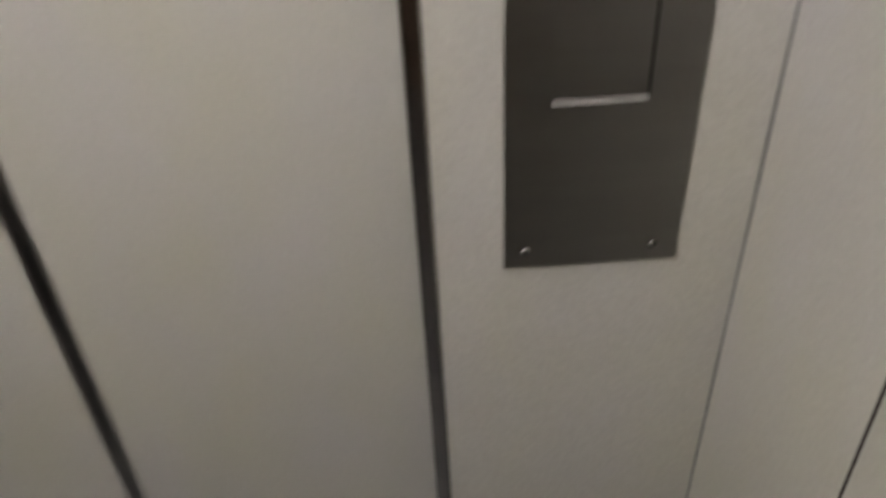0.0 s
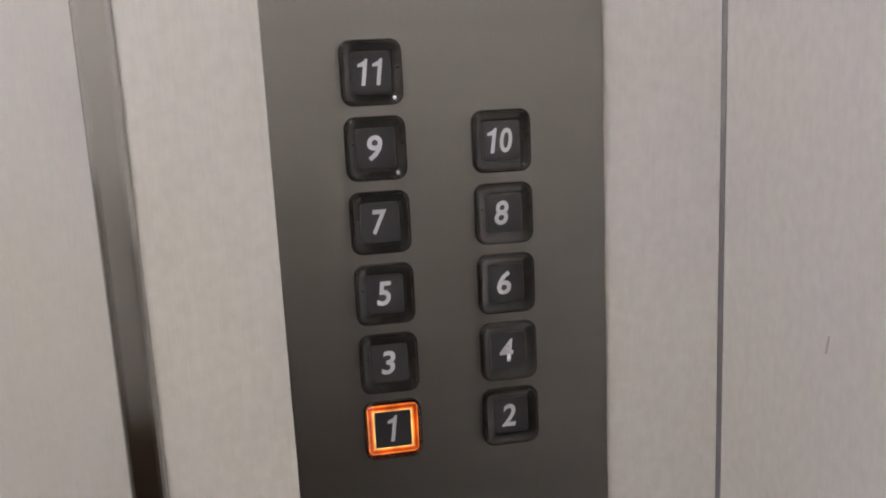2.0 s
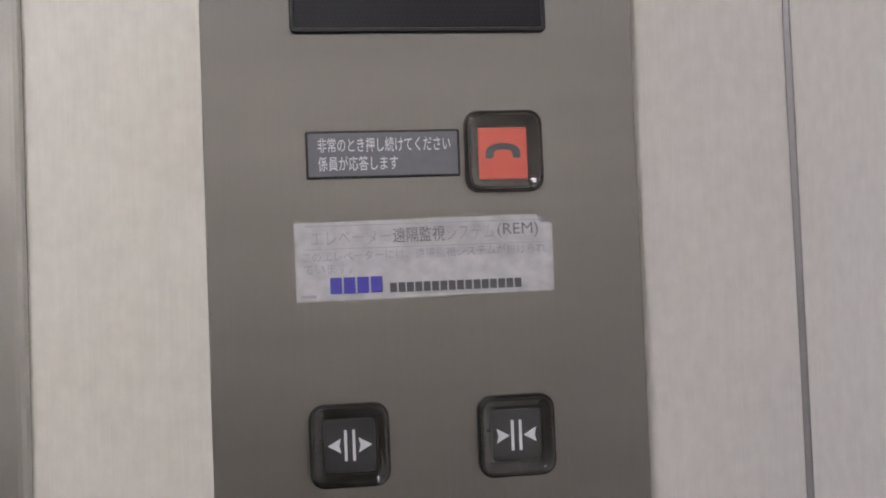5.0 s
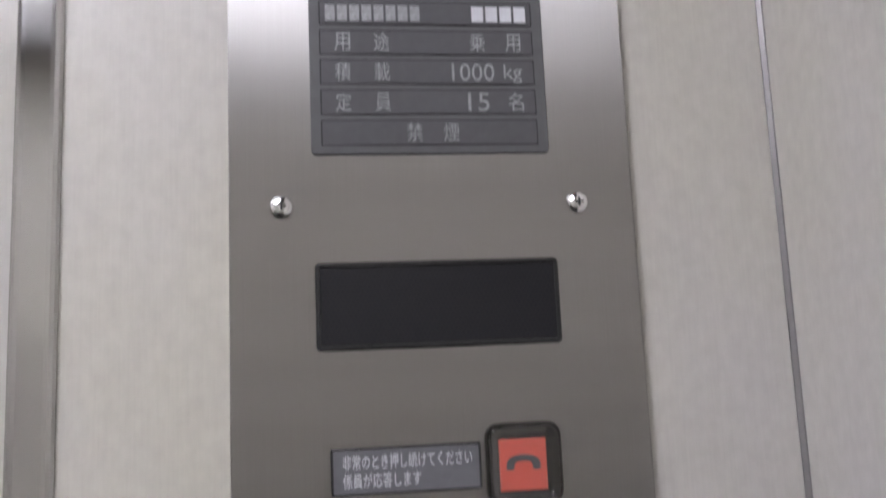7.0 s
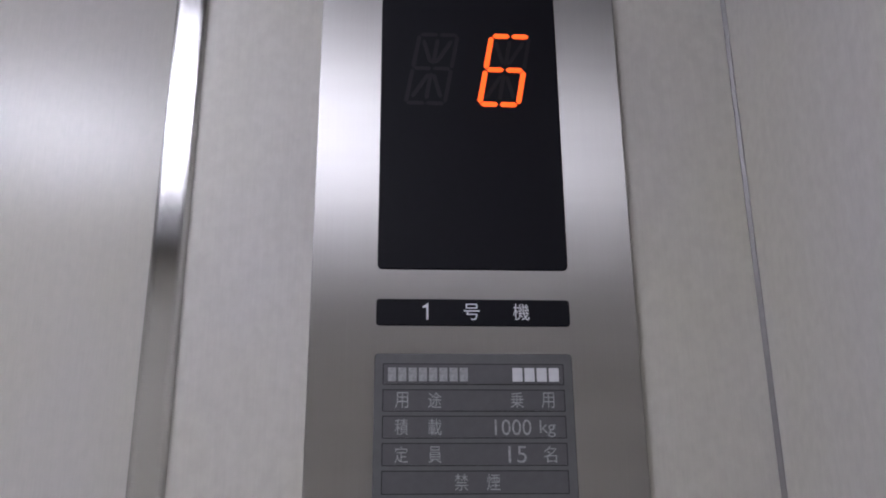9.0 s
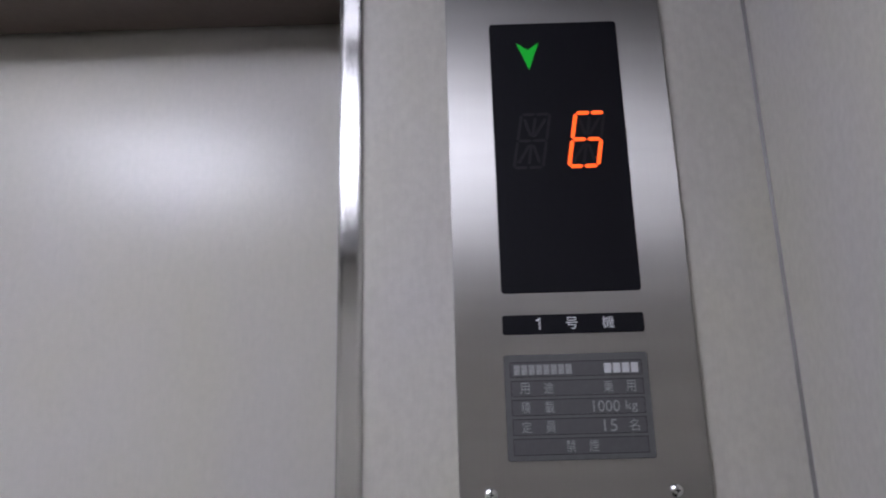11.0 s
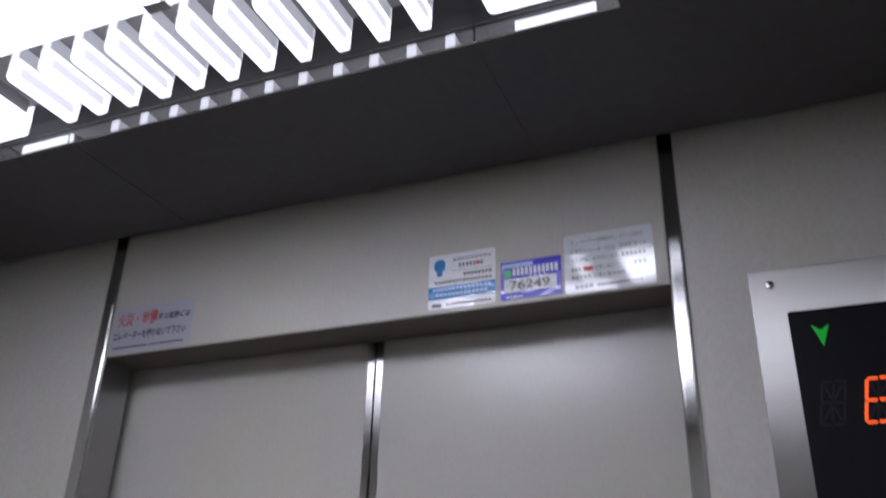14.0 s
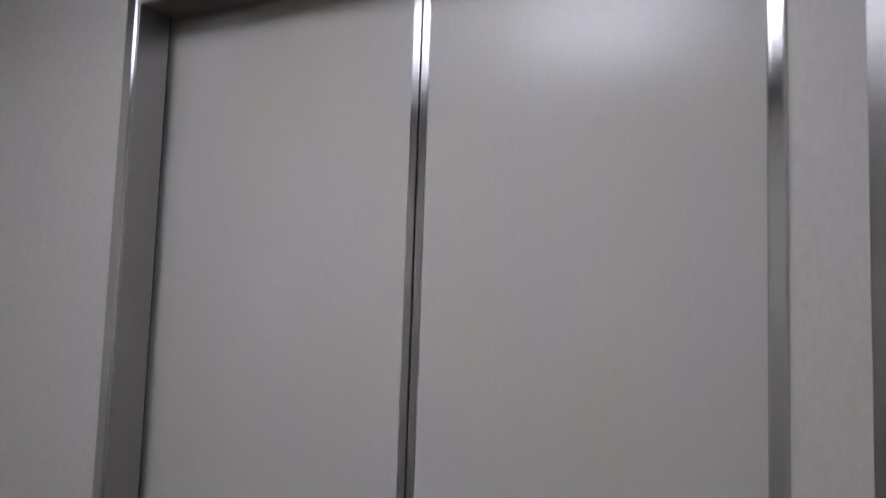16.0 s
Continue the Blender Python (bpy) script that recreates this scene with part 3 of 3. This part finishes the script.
# rating plate
rating = part("rating_plate", slab(bmesh.new(), 0, 0, 0.1098, 0.0792, 0.0022, [(0, 0.0), (0, -0.0006), (0.0006, -0.0011)]), NAMEP, cop, "grey engraved rating plate", at=(0.6374, 0, 1.7145))
for z0, z1 in ((1.7370, 1.7480), (1.7225, 1.7338), (1.7082, 1.7196), (1.6938, 1.7052), (1.6793, 1.6908)):
    part("field_edge", slab(bmesh.new(), 0, 0, 0.1002, z1 - z0 + 0.0008, 0.0006, [(0, 0), (0, -0.00025)]), BORDER, rating, at=(0.6372, -0.0011, (z0 + z1) / 2))
    part("field", slab(bmesh.new(), 0, 0, 0.0990, z1 - z0 - 0.0004, 0.0005, [(0, 0), (0, -0.0005)]), NAMER, rating, at=(0.6372, -0.0011, (z0 + z1) / 2))
RY = -0.00185
bars(rating, even(0.5900, 0.6350, 8, 0.8), 1.7385, 1.7460, RY, SILVER)
bars(rating, even(0.6585, 0.6855, 4, 0.82), 1.7385, 1.7460, RY, NOTEINK)
for ch, x, z in (("用", 0.5940, 1.7240), ("途", 0.6120, 1.7240), ("乗", 0.6570, 1.7240), ("用", 0.6740, 1.7240), ("積", 0.5940, 1.7096), ("載", 0.6120, 1.7096),
                 ("定", 0.5940, 1.6951), ("員", 0.6120, 1.6951), ("名", 0.6740, 1.6951), ("禁", 0.6260, 1.6808), ("煙", 0.6430, 1.6808)):
    lettering(ch, x, x + 0.0072, z, z + 0.0086, RY, SILVER, rating, 0.0)
lettering("1000", 0.6480, 0.6680, 1.7095, 1.7180, RY, SILVER, rating, 0.0)
lettering("kg", 0.6725, 0.6812, 1.7085, 1.7175, RY, SILVER, rating, 0.0)
lettering("15", 0.6550, 0.6650, 1.6950, 1.7038, RY, SILVER, rating, 0.0)

# loudspeaker grille
spk = part("speaker_grille", slab(bmesh.new(), 0, 0, 0.1097, 0.0388, 0.0022, [(0, 0.0), (0, -0.0012), (0.0006, -0.0018), (0.0018, -0.0018), (0.0022, -0.0009)]), BORDER, cop, "black framed loudspeaker grille", at=(0.6379, 0, 1.6064))
part("grille_sheet", slab(bmesh.new(), 0, 0, 0.1055, 0.0346, 0.001, [(0, -0.0002), (0, -0.0011)]), GRILLE, spk, "dark perforated sheet", at=(0.6379, 0, 1.6064))
bm = bmesh.new()
for r in range(15):
    for c in range(48):
        x, z = -0.0515 + 0.00216 * c + (0.00108 if r % 2 else 0), -0.0152 + 0.00216 * r
        bm.faces.new([bm.verts.new((x + 0.00062 * math.cos(k * math.pi / 3), 0, z + 0.00062 * math.sin(k * math.pi / 3))) for k in range(6)])
tagged(part("perforation", bm, PERF, spk, at=(0.6379, -0.00118, 1.6064)), kind="stuff")

# note beside the alarm key
note = part("note_plate", slab(bmesh.new(), 0, 0, 0.0650, 0.0200, 0.0008, [(0, 0.0), (0, -0.0010), (0.0003, -0.0013)]), BORDER, cop, "grey note with black border", at=(0.6205, 0, 1.5353))
part("note_face", slab(bmesh.new(), 0, 0, 0.0630, 0.0181, 0.0005, [(0, -0.001), (0, -0.0015)]), NOTE, note, at=(0.6205, 0, 1.5353))
lettering("非常のとき押し続けてください", 0.5930, 0.6490, 1.5362, 1.5424, -0.0017, NOTEINK, note, 0.004)
lettering("係員が応答します", 0.5930, 0.6265, 1.5284, 1.5346, -0.0017, NOTEINK, note, 0.004)

# push keys
CAP.node_tree.nodes["Principled BSDF"].inputs["Specular IOR Level"].default_value = 0.3
KW, KH = 0.0332, 0.0345
BEZEL = [(0, 0.0), (0.0, -0.0026), (0.0003, -0.0031), (0.0007, -0.0031), (0.0009, -0.0027), (0.0009, -0.0008)]
LENS = [(0, -0.0004), (0.0, -0.0034), (0.0003, -0.0041), (0.0009, -0.0043), (0.0014, -0.0041), (0.0026, -0.0032), (0.0040, -0.0024), (0.0056, -0.0021)]
cap = mesh_of("push_button", slab(bmesh.new(), 0, 0, KW, KH, 0.0062, BEZEL), CAP)
lens = mesh_of("lens", slab(bmesh.new(), 0, 0, KW - 0.0019, KH - 0.0019, 0.0054, LENS), ACRYLIC, True)
for poly in lens.polygons:
    poly.use_smooth = len(poly.vertices) < 5
face = mesh_of("face", slab(bmesh.new(), 0, 0, 0.0212, 0.0220, 0.0022, [(0, -0.0008), (0.0002, -0.0012), (0.0008, -0.0013)]), FACE)
FY = -0.0015


def cover_lens(x, z, parent):
    """Clear acrylic block in front of a key."""
    return part("lens", lens, ACRYLIC, parent, "clear smoked acrylic block", at=(x, 0, z))


def key(x, z, words="", wide=0.0):
    b = part("push_button", cap, CAP, cop, "smoked square push button", at=(x, 0, z))
    part("face", face, FACE, b, at=(x, 0, z))
    cover_lens(x, z, b)
    if words:
        x -= 0.0012 if x > 0.65 else 0.0004
        z0, z1 = z - 0.0066, z + 0.0072
        for i, w in enumerate(words):
            cx = x + (i - (len(words) - 1) / 2) * wide * 0.53
            hw = wide * (0.24 if len(words) > 1 else 0.5)
            if w == "1":
                one(cx - hw * 0.85, cx + hw * 0.55, z0, z1, FY, NUMERAL, b, 0.14)
            else:
                lettering(w, cx - hw, cx + hw, z0, z1, FY, NUMERAL, b, 0.021, 0.13)
    return b


ROWS_Z = [1.2930, 1.2530, 1.2127, 1.1724, 1.1322, 1.0925]
CXL, CXR = 0.6017, 0.6712
for w, x, z in (("11", CXL, 0), ("9", CXL, 1), ("7", CXL, 2), ("5", CXL, 3), ("3", CXL, 4), ("10", CXR, 1), ("8", CXR, 2), ("6", CXR, 3), ("4", CXR, 4), ("2", CXR, 5)):
    key(x, ROWS_Z[z], w, 0.0150 if len(w) > 1 else 0.0084)

# ground-floor key, lit
lit = part("push_button", cap, CAP, cop, "lit push button with glowing orange frame", at=(CXL, 0, ROWS_Z[5]))
part("face", face, FACE, lit, at=(CXL, 0, ROWS_Z[5]))
LX, LZ1 = CXL, ROWS_Z[5]
part("lit_frame", slab(bmesh.new(), 0, 0, 0.0292, 0.0300, 0.0034, [(0, -0.0009), (0.0002, -0.0012), (0.0008, -0.0014), (0.0040, -0.0014), (0.0042, -0.0009)], close=False), ORANGE, lit, "orange glowing frame", at=(LX, 0, LZ1))
cover_lens(LX, LZ1, lit)
one(CXL - 0.0036, CXL + 0.0016, ROWS_Z[5] - 0.0074, ROWS_Z[5] + 0.0082, FY, NUMERAL, lit, 0.14)

# door keys
DZ = 1.4140
for x, out in ((0.6020, True), (0.6725, False)):
    b = key(x, DZ)
    for s in (-1, 1):
        part("mark", boxed(-0.0006, 0.0006, -0.0001, 0.0001, -0.0064, 0.0064), NUMERAL, b, at=(x + s * 0.0017, FY, DZ))
        tip, base = (0.0092, 0.0036) if out else (0.0030, 0.0086)
        pts = [(s * tip, 0.0), (s * base, 0.0031), (s * (base + (0.0008 if out else -0.0008)), 0.0), (s * base, -0.0031)]
        part("mark", prism(bmesh.new(), pts, 0.0001, -0.0001), NUMERAL, b, at=(x, FY, DZ))

# alarm key
ax, az = 0.6719, 1.5352
alarm = part("alarm_button", slab(bmesh.new(), 0, 0, 0.0340, 0.0352, 0.0060, BEZEL), ALARMCAP, cop, "red alarm button in a smoked frame", at=(ax, 0, az))
part("red_face", slab(bmesh.new(), 0, 0, 0.0212, 0.0222, 0.0006, [(0, -0.0008), (0.0003, -0.0012)]), REDKEY, alarm, "red face with faint emission", at=(ax - 0.0002, 0, az - 0.0007))
arc = [(0.0066 * math.cos(radians(a)), 0.0036 * math.sin(radians(a))) for a in range(15, 166, 15)]
outer = [(-0.0076, -0.0024), (-0.0076, 0.0005)] + [(1.12 * x, 1.0 * z + 0.0006) for x, z in reversed(arc)] + [(0.0076, 0.0005), (0.0076, -0.0024), (0.0043, -0.0024), (0.0040, -0.0002)]
inner = [(0.62 * x, 0.35 * z + 0.0001) for x, z in arc[1:-1]] + [(-0.0040, -0.0002), (-0.0043, -0.0024)]
part("handset_mark", prism(bmesh.new(), outer + inner, 0.0001, -0.0001), INK, alarm, "dark telephone handset mark", at=(ax - 0.0002, -0.0014, az - 0.0005))
cover_lens(ax, az, alarm)

# key switch
kx, kz = 0.6365, 0.9930
bm = bmesh.new()
prof = [(0.0090, 0.0), (0.0090, -0.0016), (0.0082, -0.0026), (0.0066, -0.0026), (0.0060, -0.0018)]
rings = [[bm.verts.new((r * math.cos(a * math.pi / 12), y, r * math.sin(a * math.pi / 12))) for a in range(24)] for r, y in prof]
for lo, hi in zip(rings, rings[1:]):
    for i in range(24):
        bm.faces.new((lo[i], lo[(i + 1) % 24], hi[(i + 1) % 24], hi[i]))
ks = part("key_switch", bm, DULLCHROME, cop, "round dull chrome key switch", at=(kx, 0, kz), smooth=True)
bm = bmesh.new()
bmesh.ops.create_cone(bm, cap_ends=True, segments=24, radius1=0.0061, radius2=0.0059, depth=0.0022, matrix=Matrix.Rotation(radians(90), 4, "X"))
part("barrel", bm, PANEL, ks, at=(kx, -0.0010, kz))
part("key_slot", boxed(-0.0009, 0.0009, -0.0003, 0.0003, -0.0044, 0.0030), HOLE, ks, at=(kx + 0.0005, -0.00215, kz - 0.0006))

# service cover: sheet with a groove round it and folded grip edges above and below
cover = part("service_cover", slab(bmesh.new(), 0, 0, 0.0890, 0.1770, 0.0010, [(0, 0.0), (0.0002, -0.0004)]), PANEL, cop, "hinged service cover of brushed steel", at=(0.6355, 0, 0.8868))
part("groove", boxed(-0.0014, 0.0014, -0.0004, 0.0, -0.0890, 0.0890), HOLE, cover, "dark gap", at=(0.6813, 0, 0.8868))
for z, w, out, half in ((0.9715, 0.079, 0.0024, 0.0022), (0.8005, 0.090, 0.0046, 0.0030)):
    bm = bmesh.new()
    a = [bm.verts.new(p) for p in ((-w / 2, -0.0005, half), (w / 2, -0.0005, half), (w / 2, -out, 0.0004 - half), (-w / 2, -out, 0.0004 - half))]
    b = [bm.verts.new(p) for p in ((-w / 2, -0.0005, -half), (w / 2, -0.0005, -half))]
    bm.faces.new(a)
    bm.faces.new((a[3], a[2], b[1], b[0]))
    bm.faces.new((a[0], b[0], b[1], a[1]))
    bm.faces.new((a[0], a[3], b[0]))
    bm.faces.new((a[1], b[1], a[2]))
    part("grip_edge", bm, GRIP, cover, "folded edge that catches the light", at=(0.6360, 0, z))


# cross-head screws
def screw_head():
    bm = bmesh.new()
    prof = [(0.0054, 0.0), (0.0053, -0.0006), (0.0046, -0.0017), (0.0034, -0.0025), (0.0018, -0.0029), (0.0, -0.0030)]
    rings = [[bm.verts.new((r * math.cos(a * math.pi / 10), y, r * math.sin(a * math.pi / 10))) for a in range(20)] for r, y in prof[:-1]]
    for lo, hi in zip(rings, rings[1:]):
        for i in range(20):
            bm.faces.new((lo[i], lo[(i + 1) % 20], hi[(i + 1) % 20], hi[i]))
    bm.faces.new(rings[-1])
    return mesh_of("screw", bm, CHROME, True)


head = screw_head()
# bottom screws: darker copy, their weak reflections put into the metal's colour
dim_head = head.copy()
dim_head.materials[0] = DULLCHROME
slot = boxed(-0.0020, 0.0020, -0.0004, 0.0004, -0.00045, 0.00045)
box(slot, -0.00045, 0.00045, -0.0004, 0.0004, -0.0020, 0.0020)
slot = mesh_of("cross_slot", slot, HOLE)
for x in (0.5690, 0.7045):
    for z in (2.0795, 1.6515, 0.6230):
        s = part("screw", head if z > 1 else dim_head, CHROME, cop, "domed chrome screw", at=(x, 0, z))
        part("cross_slot", slot, HOLE, s, at=(x, -0.0029, z))

# ---- stickers ----
SY = -0.0003
note2 = thing("monitoring_sticker", (0.637, 0, 1.4905), "white notice sticker with curled corner on the panel", "sticker")
part("sheet", prism(bmesh.new(), [(0.5820, 1.5070), (0.5822, 1.4740), (0.6920, 1.4750), (0.6919, 1.5038), (0.6852, 1.5080)], 0.0, SY), DULLPAPER, note2)
part("curled_corner", prism(bmesh.new(), [(0.6919, 1.5038), (0.6852, 1.5080), (0.6868, 1.5046)], SY, SY - 0.0006), INKPALE, note2, "turned-up corner")
for z0, z1 in ((1.5054, 1.5057), (1.4957, 1.4960)):
    bars(note2, [(0.5860, 0.6885)], z0, z1, SY - 0.0001, INKPALE, "frame_line")
LY = SY - 0.0003
for words, x0, x1, ink in (("エレベーター", 0.5890, 0.6222, INKPALE), ("遠隔監視", 0.6232, 0.6452, INKMID), ("システム", 0.6460, 0.6668, INKPALE), ("(REM)", 0.6680, 0.6858, INKMID)):
    lettering(words, x0, x1, 1.4974 + (x0 - 0.589) * 0.009, 1.5038 + (x0 - 0.589) * 0.009, LY, ink, note2, 0.0, turn=0.5)
lettering("このエレベーターには、遠隔監視システムが設けられ", 0.5852, 0.6888, 1.4908, 1.4952, LY, INKPALE, note2, 0.012, turn=0.5)
lettering("ています。", 0.5855, 0.6055, 1.4853, 1.4897, LY, INKPALE, note2, 0.012, turn=0.5)
bars(note2, even(0.5962, 0.6188, 4, 0.85), 1.4770, 1.4838, LY, BLUE)
bars(note2, even(0.6212, 0.6782, 16, 0.8), 1.4768, 1.4808, LY, INK)
bars(note2, [(0.5840, 0.5905)], 1.4755, 1.4768, LY, INKPALE)

HY = WF - 0.0004
HT = HY - 0.0003


def sheet(name, x0, x1, z0, z1, r, material, label):
    t = thing(name, ((x0 + x1) / 2, HY, z0), label, "sticker", group="stickers on the lintel")
    part("sheet", slab(bmesh.new(), 0, 0, x1 - x0, z1 - z0, r, [(0, 0.0004), (0, 0.0)]), material, t, at=((x0 + x1) / 2, HY, (z0 + z1) / 2))
    return t


s0 = sheet("evacuation_sticker", -0.4470, -0.2850, 2.1040, 2.1830, 0.001, CLEARFILM, "pale clear-film evacuation notice in red and black")
lettering("火災・地震", -0.4380, -0.3560, 2.1480, 2.1720, HT, DARKRED, s0, 0.02)
lettering("時の避難には", -0.3540, -0.2925, 2.1520, 2.1640, HT, NAVY, s0, 0.03)
lettering("エレベーターを使わないで下さい", -0.4420, -0.2960, 2.1250, 2.1400, HT, NAVY, s0, 0.03)
bars(s0, [(-0.4400, -0.3700), (-0.3650, -0.2980)], 2.1110, 2.1135, HT, NAVY)

s1 = sheet("service_sticker", 0.1225, 0.2225, 2.1060, 2.1890, 0.003, PAPER, "white service sticker with blue band")
part("emblem", slab(bmesh.new(), 0, 0, 0.0170, 0.0200, 0.008, [(0, 0.0), (0, -0.0002)]), BRIGHTBLUE, s1, "plain blue rounded emblem", at=(0.1390, HT + 0.0002, 2.1720))
part("emblem", slab(bmesh.new(), 0, 0, 0.0085, 0.0060, 0.001, [(0, 0.0), (0, -0.0002)]), BRIGHTBLUE, s1, at=(0.1390, HT + 0.0002, 2.1590))
bars(s1, [(0.1580, 0.2180)], 2.1812, 2.1819, HT, INKMID)
bars(s1, even(0.1590, 0.2180, 9, 0.75), 2.1772, 2.1794, HT, INKMID)
bars(s1, even(0.1680, 0.2060, 7, 0.6), 2.1665, 2.1727, HT, INKMID)
part("red_dot", slab(bmesh.new(), 0, 0, 0.0064, 0.0064, 0.003, [(0, 0.0), (0, -0.0002)]), RED, s1, at=(0.1970, HT, 2.1697))
bars(s1, [(0.1580, 0.2180)], 2.1615, 2.1621, HT, INKMID)
bars(s1, even(0.1750, 0.2180, 8, 0.8), 2.1525, 2.1572, HT, INKMID)
bars(s1, even(0.1320, 0.2180, 16, 0.8), 2.1440, 2.1478, HT, INKMID)
bars(s1, [(0.1227, 0.2223)], 2.1210, 2.1400, HT, BRIGHTBLUE, "colour_band")
bars(s1, even(0.1290, 0.2170, 15, 0.8), 2.1330, 2.1372, HT - 0.0002, PALEBLUE)
bars(s1, even(0.1340, 0.2120, 13, 0.8), 2.1250, 2.1292, HT - 0.0002, PALEBLUE)
bars(s1, even(0.1290, 0.1430, 4, 0.8), 2.1095, 2.1140, HT, INK)
bars(s1, even(0.1500, 0.2170, 14, 0.8), 2.1100, 2.1130, HT, INKMID)

s2 = sheet("number_sticker", 0.2300, 0.3150, 2.1060, 2.1625, 0.0015, VIOLET, "violet-blue sticker with a white number label")
bars(s2, [(0.2320, 0.2760)], 2.1532, 2.1588, HT, PALEBLUE)
bars(s2, [(0.2350, 0.2450)], 2.1385, 2.1500, HT, GREEN, "green_square")
bars(s2, even(0.2470, 0.3120, 11, 0.72), 2.1408, 2.1518, HT, WHITE)
bars(s2, [(0.2350, 0.3085)], 2.1170, 2.1365, HT, PAPER, "number_label")
bars(s2, even(0.2700, 0.2980, 4, 0.5), 2.1372, 2.1388, HT, WHITE)
lettering("76249", 0.2430, 0.2990, 2.1195, 2.1335, HT - 0.0003, INKMID, s2, 0.012)
bars(s2, even(0.2380, 0.2620, 5, 0.8), 2.1085, 2.1110, HT, PALEBLUE)

s3 = sheet("intercom_sticker", 0.3195, 0.4380, 2.1035, 2.1880, 0.005, SILVERFILM, "glossy silver intercom notice with grey print")
lettering("エレベーター遠隔監視システム(REM)", 0.3300, 0.4250, 2.1722, 2.1800, HT, FILMINK, s3, 0.0)
lettering("このエレベーターには、遠隔監視シス", 0.3290, 0.4290, 2.1590, 2.1662, HT, FILMINK, s3, 0.01)
lettering("テムが設けられています。", 0.3290, 0.3940, 2.1468, 2.1536, HT, FILMINK, s3, 0.01)
bars(s3, even(0.3960, 0.4290, 6, 0.75), 2.1472, 2.1532, HT, FILMINK)
lettering("を押し続けて下さい。", 0.3600, 0.4100, 2.1330, 2.1400, HT, FILMINK, s3, 0.01)
bars(s3, even(0.3290, 0.3430, 3, 0.75), 2.1335, 2.1395, HT, FILMINK)
bars(s3, [(0.3450, 0.3580)], 2.1335, 2.1395, HT, RED)
bars(s3, even(0.4110, 0.4290, 3, 0.75), 2.1335, 2.1395, HT, FILMINK)
bars(s3, even(0.3290, 0.3560, 5, 0.75), 2.1225, 2.1280, HT, FILMINK)
lettering("係員と直接通話", 0.3580, 0.4000, 2.1220, 2.1285, HT, FILMINK, s3, 0.01)
bars(s3, even(0.3330, 0.3580, 4, 0.82), 2.1085, 2.1150, HT, FILMINK)
bars(s3, even(0.3630, 0.4220, 13, 0.8), 2.1095, 2.1135, HT, FILMINK)

# ---- scuffs on the side wall and the return ----
for x0, z0, dy, dz in ((-0.1000, 1.1510, 0.0008, 0.0050), (-0.1490, 1.1080, 0.0007, 0.0070)):
    sc = single("scuff_mark", slab(bmesh.new(), 0, 0, 2 * dy, 2 * dz, dy, [(0, 0.0), (0, -0.0002)], n=3), SCUFF, "small grey scuff on the cream side wall", "scuff", group="scuffs")
    sc.matrix_basis = pose(XR, x0, z0, 0, 0, -90) @ pose(0, 0, 0, 0, 12, 0)
